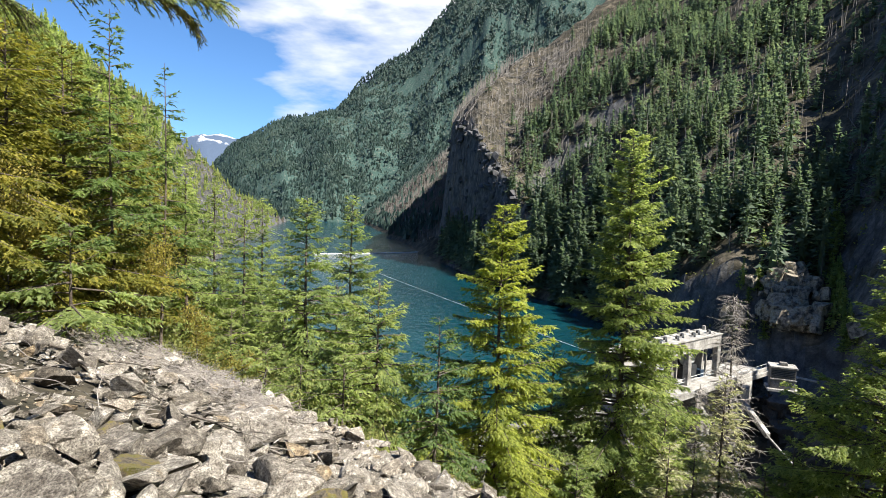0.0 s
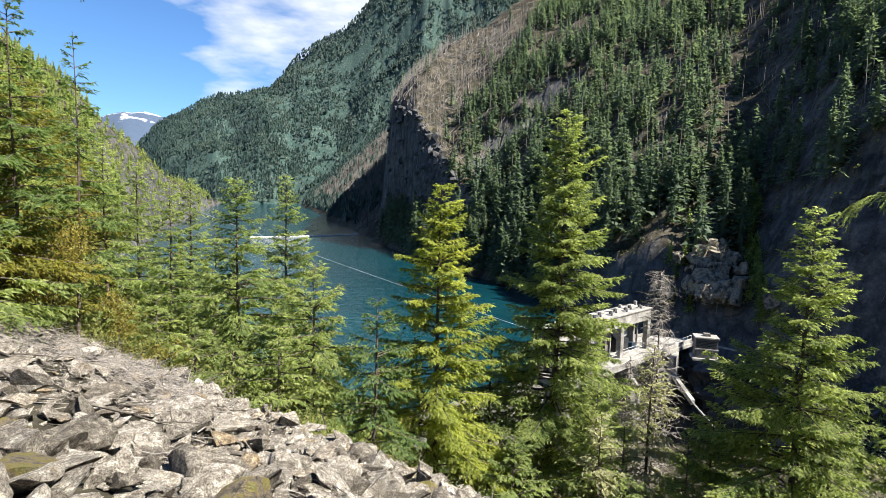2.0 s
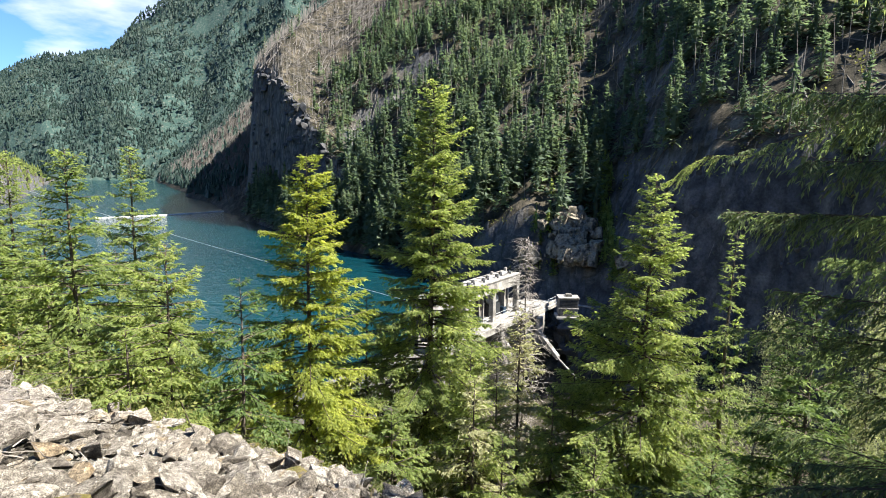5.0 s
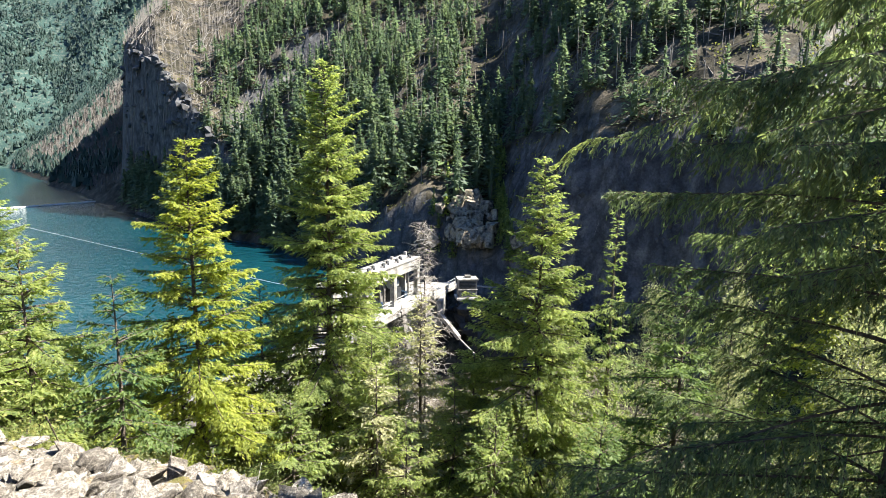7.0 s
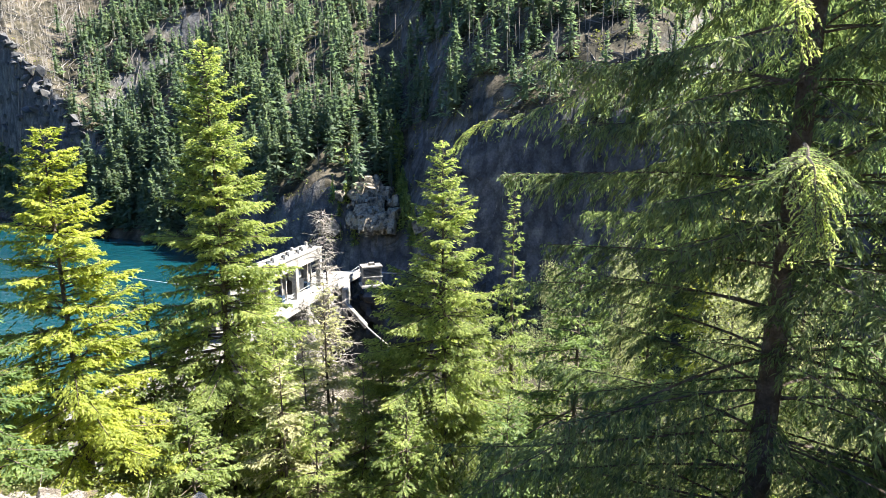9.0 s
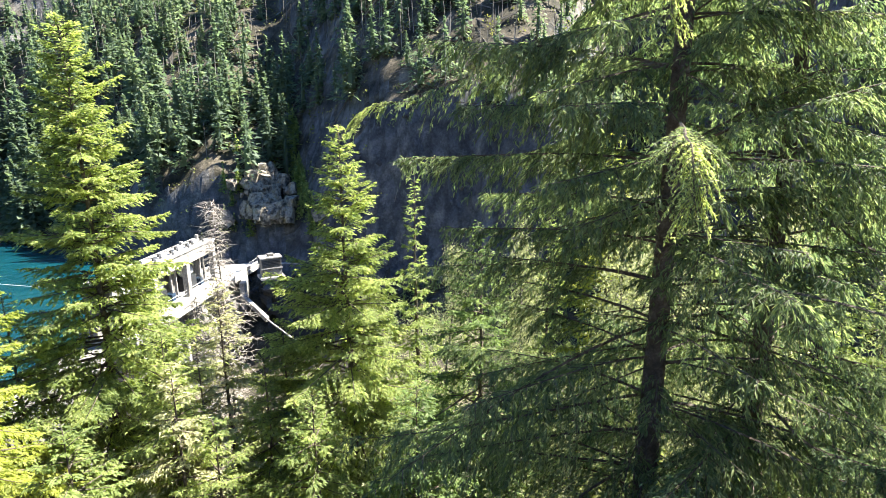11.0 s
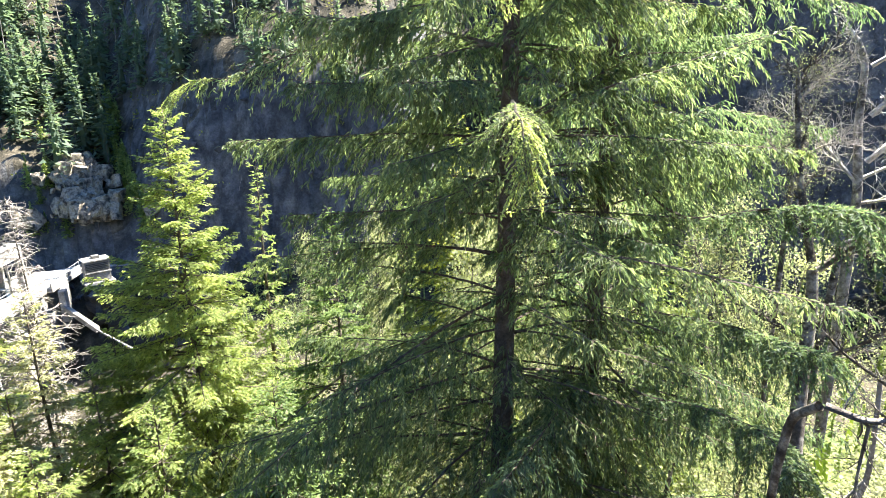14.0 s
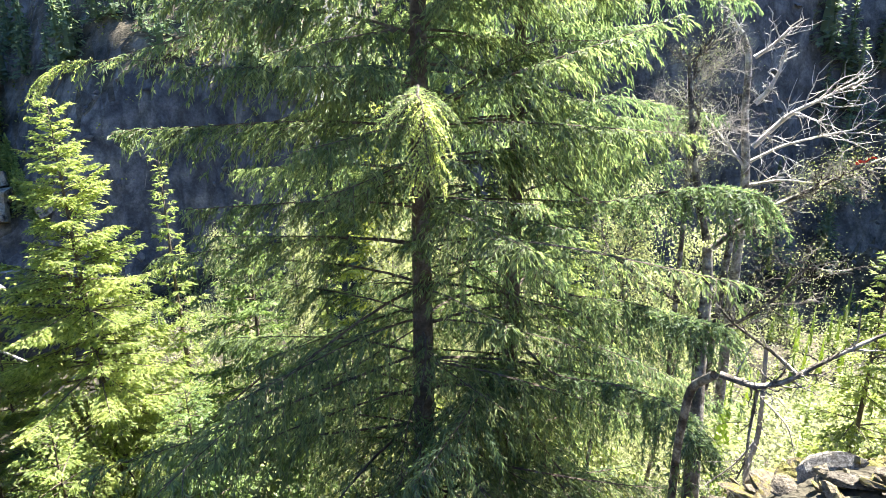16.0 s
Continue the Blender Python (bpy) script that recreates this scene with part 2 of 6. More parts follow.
MAT["bluesteel"] = grainy("blue_painted_steel", [(0.3, (0.01, 0.025, 0.045)), (0.7, (0.02, 0.04, 0.07))], 1.0, 0.5, 0.1, 8.0)
MAT["cable"] = grainy("steel_cable", [(0.3, (0.4, 0.42, 0.43)), (0.7, (0.6, 0.62, 0.62))], 1.0, 0.45, 0.1, 8.0, 0.3)
MAT["boom"] = grainy("float_boom", [(0.3, (0.5, 0.5, 0.48)), (0.7, (0.7, 0.7, 0.68))], 0.5, 0.7, 0.2, 5.0)


def terrain_material():
    """Ground: brown duff and brush, grey rock where it is steep, burnt slopes, snow on the far summits."""
    m, nt, bsdf, out = start_material("hill_ground")
    geo = nt.nodes.new("ShaderNodeNewGeometry")
    pos = geo.outputs["Position"]
    n_big, n_mid, n_fine = noise_node(nt, 0.012, 8, 0.65, pos), noise_node(nt, 0.12, 8, 0.7, pos), noise_node(nt, 1.6, 6, 0.7, pos)
    duff = ramp_node(nt, [(0.34, (0.014, 0.014, 0.009)), (0.46, (0.036, 0.033, 0.023)), (0.56, (0.082, 0.07, 0.05)), (0.64, (0.15, 0.128, 0.096)), (0.72, (0.06, 0.062, 0.028))])
    nt.links.new(n_mid.outputs["Fac"], duff.inputs["Fac"])
    rock = ramp_node(nt, [(0.3, (0.042, 0.045, 0.05)), (0.5, (0.096, 0.098, 0.102)), (0.66, (0.18, 0.174, 0.162))])
    nt.links.new(n_mid.outputs["Fac"], rock.inputs["Fac"])
    sep = nt.nodes.new("ShaderNodeSeparateXYZ")
    nt.links.new(geo.outputs["True Normal"], sep.inputs[0])
    steep = ramp_node(nt, [(0.4, (1, 1, 1)), (0.6, (0, 0, 0))])
    nt.links.new(sep.outputs["Z"], steep.inputs["Fac"])
    col = mix_node(nt, steep.outputs["Color"], duff.outputs["Color"], rock.outputs["Color"])
    crack = nt.nodes.new("ShaderNodeTexVoronoi")
    crack.feature = "DISTANCE_TO_EDGE"
    crack.inputs["Scale"].default_value = 0.22
    warp = nt.nodes.new("ShaderNodeMapping")
    warp.inputs["Scale"].default_value = (1.0, 1.0, 0.45)
    shift = nt.nodes.new("ShaderNodeVectorMath")
    shift.operation = "MULTIPLY_ADD"
    nt.links.new(n_mid.outputs["Color"], shift.inputs[0])
    shift.inputs[1].default_value = (7.0, 7.0, 7.0)
    nt.links.new(pos, shift.inputs[2])
    nt.links.new(shift.outputs[0], warp.inputs["Vector"])
    nt.links.new(warp.outputs["Vector"], crack.inputs["Vector"])
    seam = ramp_node(nt, [(0.0, (0.6, 0.6, 0.6)), (0.2, (1, 1, 1)), (0.5, (1.15, 1.15, 1.15))])
    nt.links.new(crack.outputs["Distance"], seam.inputs["Fac"])
    cracked = mix_node(nt, 1.0, rock.outputs["Color"], seam.outputs["Color"], "MULTIPLY")
    col = mix_node(nt, steep.outputs["Color"], duff.outputs["Color"], cracked)
    green = ramp_node(nt, [(0.42, (0, 0, 0)), (0.55, (1, 1, 1))])
    nt.links.new(n_big.outputs["Fac"], green.inputs["Fac"])
    ln = nt.nodes.new("ShaderNodeVectorMath")
    ln.operation = "LENGTH"
    nt.links.new(pos, ln.inputs[0])
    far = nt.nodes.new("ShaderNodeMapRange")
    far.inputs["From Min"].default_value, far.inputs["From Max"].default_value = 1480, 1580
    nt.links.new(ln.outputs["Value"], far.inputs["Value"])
    # far forest floor, its greens blued to stand for haze
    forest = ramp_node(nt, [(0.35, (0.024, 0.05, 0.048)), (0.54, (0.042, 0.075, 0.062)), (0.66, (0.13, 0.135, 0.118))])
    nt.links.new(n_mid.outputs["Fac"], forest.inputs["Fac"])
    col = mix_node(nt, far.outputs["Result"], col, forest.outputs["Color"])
    p = nt.nodes.new("ShaderNodeSeparateXYZ")
    nt.links.new(pos, p.inputs[0])
    snow_h = nt.nodes.new("ShaderNodeMath")
    snow_h.operation = "MULTIPLY_ADD"
    nt.links.new(n_big.outputs["Fac"], snow_h.inputs[0])
    snow_h.inputs[1].default_value = 850.0
    nt.links.new(p.outputs["Z"], snow_h.inputs[2])
    snow = nt.nodes.new("ShaderNodeMapRange")
    snow.inputs["From Min"].default_value, snow.inputs["From Max"].default_value = 900, 990
    nt.links.new(snow_h.outputs[0], snow.inputs["Value"])
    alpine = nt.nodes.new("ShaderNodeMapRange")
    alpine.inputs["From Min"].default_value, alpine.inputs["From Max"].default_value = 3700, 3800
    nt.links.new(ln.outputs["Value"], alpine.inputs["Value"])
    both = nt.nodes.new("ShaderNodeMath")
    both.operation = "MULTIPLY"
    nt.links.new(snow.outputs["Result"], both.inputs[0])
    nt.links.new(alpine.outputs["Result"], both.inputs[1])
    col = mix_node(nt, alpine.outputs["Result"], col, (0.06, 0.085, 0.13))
    col = mix_node(nt, both.outputs[0], col, (0.82, 0.84, 0.88))
    fine = ramp_node(nt, [(0.3, (0.6, 0.6, 0.6)), (0.7, (1.3, 1.3, 1.3))])
    nt.links.new(n_fine.outputs["Fac"], fine.inputs["Fac"])
    col = mix_node(nt, 1.0, col, fine.outputs["Color"], "MULTIPLY")
    nt.links.new(col, bsdf.inputs["Base Color"])
    bsdf.inputs["Roughness"].default_value = 0.95
    bsdf.inputs["Specular IOR Level"].default_value = 0.15
    b = nt.nodes.new("ShaderNodeBump")
    b.inputs["Strength"].default_value, b.inputs["Distance"].default_value = 0.8, 1.5
    nt.links.new(n_mid.outputs["Fac"], b.inputs["Height"])
    b2 = nt.nodes.new("ShaderNodeBump")
    b2.inputs["Strength"].default_value, b2.inputs["Distance"].default_value = 0.6, 0.15
    nt.links.new(n_fine.outputs["Fac"], b2.inputs["Height"])
    nt.links.new(b.outputs["Normal"], b2.inputs["Normal"])
    nt.links.new(b2.outputs["Normal"], bsdf.inputs["Normal"])
    return m


def water_material():
    m, nt, bsdf, out = start_material("lake_water")
    geo = nt.nodes.new("ShaderNodeNewGeometry")
    n = noise_node(nt, 0.35, 4, 0.6, geo.outputs["Position"])
    w = noise_node(nt, 0.02, 4, 0.6, geo.outputs["Position"])
    r = ramp_node(nt, [(0.35, (0.002, 0.026, 0.036)), (0.65, (0.003, 0.038, 0.05))])
    nt.links.new(w.outputs["Fac"], r.inputs["Fac"])
    nt.links.new(r.outputs["Color"], bsdf.inputs["Base Color"])
    bsdf.inputs["Roughness"].default_value = 0.1
    bsdf.inputs["IOR"].default_value = 1.33
    b = nt.nodes.new("ShaderNodeBump")
    b.inputs["Strength"].default_value, b.inputs["Distance"].default_value = 0.8, 0.8
    nt.links.new(n.outputs["Fac"], b.inputs["Height"])
    nt.links.new(b.outputs["Normal"], bsdf.inputs["Normal"])
    return m


MAT["terrain"] = terrain_material()
MAT["water"] = water_material()


# ---- mesh helpers ----
def mesh_np(name, verts, faces, mat, smooth=False):
    """A mesh from an array of places and an array of quads or triangles (one size)."""
    verts, faces = np.asarray(verts, np.float32).reshape(-1, 3), np.asarray(faces, np.int32)
    me = bpy.data.meshes.new(name)
    nf, k = faces.shape
    me.vertices.add(len(verts))
    me.vertices.foreach_set("co", verts.ravel())
    me.loops.add(nf * k)
    me.loops.foreach_set("vertex_index", faces.ravel())
    me.polygons.add(nf)
    me.polygons.foreach_set("loop_start", np.arange(0, nf * k, k, dtype=np.int32))
    me.polygons.foreach_set("loop_total", np.full(nf, k, np.int32))
    me.polygons.foreach_set("use_smooth", np.full(nf, smooth))
    me.update(calc_edges=True)
    me.materials.append(mat)
    return me


def empty(name, m, label, category, group="", kind=""):
    ob = new(name)
    ob.empty_display_size = 0.3
    ob.matrix_basis = m
    return tagged(ob, label, category, group, kind)


def part(name, bm, material, parent, label=""):
    me = bpy.data.meshes.new(name)
    bm.to_mesh(me)
    bm.free()
    me.materials.append(material)
    ob = new(name, me)
    ob.parent = parent
    return tagged(ob, label)


def part_np(name, verts, faces, material, parent, label="", smooth=False):
    ob = new(name, mesh_np(name, verts, faces, material, smooth))
    ob.parent = parent
    return tagged(ob, label)


def box_bm(x0, x1, y0, y1, z0, z1, bevel=0.0):
    bm = bmesh.new()
    m = Matrix.Translation(((x0 + x1) / 2, (y0 + y1) / 2, (z0 + z1) / 2)) @ Matrix.Diagonal((x1 - x0, y1 - y0, z1 - z0, 1))
    bmesh.ops.create_cube(bm, size=1, matrix=m)
    if bevel:
        bmesh.ops.bevel(bm, geom=bm.edges[:], offset=bevel, segments=2, affect="EDGES")
    return bm


def tubes(paths, sides=6):
    """Tapered tubes along paths; each path is an (n, 4) array of x, y, z, radius. Returns verts and quads."""
    vs, fs, off = [], [], 0
    ang = np.arange(sides) * 2 * np.pi / sides
    for p in paths:
        p = np.asarray(p, float)
        n = len(p)
        d = np.gradient(p[:, :3], axis=0)
        d /= np.linalg.norm(d, axis=1, keepdims=True) + 1e-9
        whole = p[-1, :3] - p[0, :3]
        ref = np.array([[0.9, 0.4, 0.05]] if abs(whole[2]) > 0.7 * np.linalg.norm(whole) else [[0.05, 0.1, 1.0]])
        a = np.cross(d, ref)
        a /= np.linalg.norm(a, axis=1, keepdims=True) + 1e-9
        b = np.cross(d, a)
        ring = p[:, None, :3] + p[:, None, 3:4] * (np.cos(ang)[None, :, None] * a[:, None] + np.sin(ang)[None, :, None] * b[:, None])
        vs.append(ring.reshape(-1, 3))
        i = np.arange(n - 1)[:, None] * sides
        j = np.arange(sides)[None]
        k = (j + 1) % sides
        fs.append(np.stack([i + j, i + k, i + sides + k, i + sides + j], -1).reshape(-1, 4) + off)
        off += n * sides
    return np.concatenate(vs), np.concatenate(fs)


# ---- the lie of the land ----
WATER = -42.0


def bearing(az):
    """True bearing, degrees clockwise from +y, of a bearing of the plan."""
    return az * 1.024 + 0.2


def rise(el):
    """True elevation of an elevation of the plan."""
    return el * 1.03 + 0.44


def table(az, rows):
    a = np.array(rows, float)
    return np.interp(az, a[:, 0], a[:, 1])


SCREE_EDGE = [(-180, 16), (-80, 20), (-38, 24), (-26, 25), (-21, 19.5), (-16.8, 16.4), (-7.9, 14.4), (1.6, 11.4), (11, 9.4), (25, 6.5), (45, 4.2), (85, 4.0), (97, 5.6), (116, 6.4), (135, 12), (180, 16)]
EDGE_DROP = [(-40, 0.0), (-20, 0.05), (-8, 0.12), (0, 0.2), (20, 0.22), (40, 0.25), (60, 0.32), (85, 0.5), (97, 0.6), (112, 0.6), (130, 0.4), (150, 0.0)]
RIGHT_TOE = [(-2, 2600), (-0.6, 520), (0.5, 425), (3, 345), (8, 272), (14, 226), (20, 192), (26, 172), (32, 158), (40, 140), (55, 125), (75, 122), (100, 132), (115, 170), (140, 400)]
RIGHT_CREST = [(-2, -6), (-0.4, -2), (0.5, 7.6), (1.2, 8.9), (3, 11.0), (6, 13.2), (9.3, 15.4), (14.4, 18.8), (20, 25), (30, 32), (110, 32), (140, 20)]
MID_CREST = [(-26, 0), (-21.6, 3.3), (-16.8, 7.5), (-11, 8.9), (-8.4, 12.1), (-4, 14.7), (0.3, 19.2), (6, 23), (20, 27), (30, 10)]
SPUR_CREST = [(-8.2, -1.8), (-7.3, -0.5), (-6.8, 0.9), (-3.7, 4.6), (-1.5, 8.0), (1.6, 12.0), (4.2, 13.5), (8, 16), (20, 22)]
LEFT_TOE = [(-60, 110), (-35, 170), (-27, 270), (-22, 430), (-18, 750), (-15.5, 1500)]
LEFT_CREST = [(-60, 24), (-35, 13), (-27.4, 7.9), (-25.1, 5.1), (-22.2, 2.8), (-20.4, 0.6), (-17, -0.9), (-15.5, -1.6)]
SNOW_CREST = [(-32, 0), (-28, 4.2), (-25.1, 5.6), (-23.2, 6.4), (-21.5, 6.4), (-19.4, 5.8), (-16, 4), (-12, 1), (-9, -2)]


def hill(az, r, toe, slope, crest_el, back=0.5):
    """A hillside that climbs from its toe to the crest that is seen at the elevation crest_el."""
    te = np.tan(np.radians(rise(crest_el)))
    rc = np.maximum((slope * toe - WATER) / np.maximum(slope - te, 0.05), toe)
    zc = WATER + slope * (rc - toe)
    z = np.where(r < rc, WATER + slope * (r - toe), zc - back * (r - rc))
    return z


def fractal(x, y, scale, octaves=5):
    return np.array([noise.fractal((a / scale, b / scale, 7.3), 0.9, 2.1, octaves) for a, b in zip(x.ravel(), y.ravel())]).reshape(x.shape)


def land(x, y, rough=True):
    """Height of the ground at arrays x, y."""
    x, y = np.asarray(x, float), np.asarray(y, float)
    r, az = np.hypot(x, y), (np.degrees(np.arctan2(x, y)) - 0.2) / 1.024
    bank = -1.6 - 0.305 * x - 0.376 * y
    bank = np.where(bank > 6, 6 + (bank - 6) * 0.6, bank)
    edge = table(az, SCREE_EDGE)
    over = np.clip(r - edge, 0, 200)
    bank = bank - (np.minimum(over, 22) + 0.45 * np.clip(over - 22, 0, 60)) * table(az, EDGE_DROP)
    n1 = fractal(x, y, 160.0) if rough else 0 * x
    n2 = fractal(x, y, 30.0, 4) if rough else 0 * x
    bank = bank + np.clip(r / 40, 0, 1) * n2 * 1.2 + 0.12 * (fractal(x, y, 2.2, 4) if rough else 0)
    # the far side of the gorge, with cliff bands
    toe = table(az, RIGHT_TOE)
    sl = 0.68 + 0.12 * np.exp(-((az - 44) / 12) ** 2)
    right = hill(az, r + n1 * 14 * np.clip(r / 200, 0, 2) + n2 * 3.5, toe, sl, table(az, RIGHT_CREST), 0.2)
    face = np.where(az < 51, np.exp(-(((az - 51.0) / 14.6) ** 4)), np.exp(-(((az - 51.0) / 12.2) ** 6)))
    flute = 4 * fractal(az * 5, r * 0.02, 9.0, 2) if rough else 0
    band = np.clip((r - toe - 7 + n2 * 6 + flute) / 11, 0, 1) - np.clip((r - toe - 60) / 260, 0, 1)
    right = right + np.where(right > WATER, face * band * 38, 0)
    low = np.exp(-(((az - 25.5) / 7.0) ** 4)) * (np.clip((r - toe - 4 + n2 * 5 + flute) / 14, 0, 1) - np.clip((r - toe - 30) / 160, 0, 1))
    right = right + np.where(right > WATER, low * 20, 0)
    ravine = np.exp(-(((r - 370 - 2.0 * (az - 12) + n2 * 10) / 15) ** 2)) * np.exp(-(((az - 12.8) / 4.6) ** 4))
    right = right - 26 * ravine
    wall = np.exp(-(((az - 110) / 9.5) ** 4)) * (np.clip((r - toe - 2 + n2 * 5) / 24, 0, 1) - np.clip((r - toe - 60) / 200, 0, 1))
    right = right + np.where(right > WATER, wall * 48, 0)
    scarp = np.exp(-(((az - 88) / 15) ** 6)) * (np.clip((r - toe - 4 + n2 * 5 + flute) / 15, 0, 1) - np.clip((r - toe - 70) / 260, 0, 1))
    right = right + np.where(right > WATER, scarp * 60, 0)
    cliff = np.clip((az + 0.2) / 0.8, 0, 1) * np.clip((9 - az) / 4, 0, 1)
    cb = np.clip((r - toe - 48 + n2 * 12 + n1 * 12) / 18, 0, 1)
    right = np.minimum(right + cliff * (cb * table(az, [(0.3, 88), (2.5, 70), (5, 45), (8, 30)]) - 0.35 * np.clip(r - toe, 0, 48)), np.maximum(r * np.tan(np.radians(rise(table(az, RIGHT_CREST) + 0.6 * n2))), WATER - 10))
    if rough:
        right = right + np.where(right > WATER, fractal(x + 0.6 * right, y, 9.0, 3) * np.clip((right - WATER) / 12, 0, 1) * 2.0, 0)
    right = np.where((az < -2) | (az > 140), -60, right)
    mid_toe = np.where(az < -16, 1600 + (-16 - az) * 60, 1560)
    mid_slope = (2500 * np.tan(np.radians(rise(table(az, MID_CREST)))) - WATER) / (2500 - mid_toe)
    mid = hill(az, r + (n1 * 60 + n2 * 14) * np.clip(r / 1500, 0, 1), mid_toe, mid_slope, table(az, MID_CREST))
    if rough:
        part_way = np.clip((r - mid_toe) / 900, 0, 1)
        mid = mid + 150 * fractal(az * 14 + r * 0.03, r * 0.04, 70.0, 2) * part_way * (1 - part_way) * 2 * (mid > WATER)
    mid = np.where((az < -24) | (az > 30), -60, mid)
    spur = WATER + 0.9 * (0.98 * (x + 25) + 0.2 * (y - 570) + n1 * 14 + n2 * 6)
    spur = np.minimum(spur, r * np.tan(np.radians(rise(table(az, SPUR_CREST)))) + n2 * 3)
    mid = np.maximum(mid, np.where((az < -8.2) | (az > 20) | (r < 420), -60, spur))
    left = hill(az, r + n1 * 20 * np.clip(r / 500, 0, 1), table(az, LEFT_TOE), 0.55, table(az, LEFT_CREST), 0.15)
    left = np.where((az < -62) | (az > -15.5), -60, left)
    top = np.tan(np.radians(rise(table(az, SNOW_CREST)))) * 4450
    snow = np.where((r > 3600) & (az > -32) & (az < -9), top - np.abs(r - 4450) * 0.6 + n1 * 25 + n2 * 9, -60)
    return np.maximum.reduce([bank, right, mid, left, snow, table(az, [(-180, -46), (-90, -60), (28, -60), (42, -46), (180, -46)]) + n2])


def on_ground(az, r):
    a = radians(bearing(az))
    x, y = r * math.sin(a), r * math.cos(a)
    return x, y, float(land(np.array([x]), np.array([y]))[0])


def build_ground():
    az = np.concatenate([np.arange(-62, -2, 0.5), np.arange(-2, 10, 0.16), np.arange(10, 126, 0.5), np.arange(126, 298, 4.0)])
    rr = np.concatenate([np.geomspace(0.6, 100, 85), np.geomspace(103, 700, 110), np.geomspace(712, 4900, 50)])
    A, R = np.meshgrid(np.radians(az), rr, indexing="ij")
    wrapped = np.where(np.degrees(A) > 180, A - 2 * np.pi, A)
    x, y = R * np.sin(wrapped), R * np.cos(wrapped)
    z = land(x, y)
    na, nr = x.shape
    v = np.stack([x, y, z], -1).reshape(-1, 3)
    v = np.vstack([v, [[0, 0, -1.6]]])
    i, j = np.meshgrid(np.arange(na), np.arange(nr - 1), indexing="ij")
    k = (i + 1) % na
    f = np.stack([i * nr + j, k * nr + j, k * nr + j + 1, i * nr + j + 1], -1).reshape(-1, 4)
    c = len(v) - 1
    ii = np.arange(na)
    cap = np.stack([np.full(na, c), ((ii + 1) % na) * nr, ii * nr, np.full(na, c)], -1)
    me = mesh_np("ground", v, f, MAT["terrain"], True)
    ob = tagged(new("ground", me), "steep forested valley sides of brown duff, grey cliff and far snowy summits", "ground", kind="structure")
    bm = bmesh.new()
    bm.from_mesh(me)
    bm.verts.ensure_lookup_table()
    for q in cap:
        bm.faces.new([bm.verts[int(n)] for n in q[:3]])
    for q in bm.faces:
        q.smooth = True
    bm.to_mesh(me)
    bm.free()
    return ob


build_ground()

water_bm = bmesh.new()
water_bm.faces.new([water_bm.verts.new((x, y, WATER)) for x, y in ((96, 151), (3, 94), (-900, 94), (-2600, 3800), (1200, 3800), (400, 600))])
water_me = bpy.data.meshes.new("water")
water_bm.to_mesh(water_me)
water_bm.free()
water_me.materials.append(MAT["water"])
tagged(new("water", water_me), "still teal reservoir lake held behind the dam", "lake", kind="structure")


# ---- trees ----
def unit(v):
    return v / (np.linalg.norm(v, axis=-1, keepdims=True) + 1e-9)


def blades(p, d, side, length, width, sag):
    """Leaf-shaped blades: four corners from the root p along d, widened along side; one quad each."""
    n = len(p)
    mid = p + d * (length * 0.45)[:, None]
    tip = p + d * length[:, None] - np.array([0, 0, 1.0]) * sag[:, None]
    v = np.stack([p, mid - side * width[:, None], tip, mid + side * width[:, None]], 1).reshape(-1, 3)
    return v, np.arange(4 * n).reshape(-1, 4)


def spikes(p, d, side, length, width, sag):
    """Needle sprays: one slim triangle each, from a root p of the given half width to a sagging tip."""
    w = side * width[:, None]
    tip = p + d * length[:, None] - np.array([0, 0, 1.0]) * sag[:, None]
    return np.stack([p - w, p + w, tip], 1).reshape(-1, 3), np.arange(3 * len(p)).reshape(-1, 3)


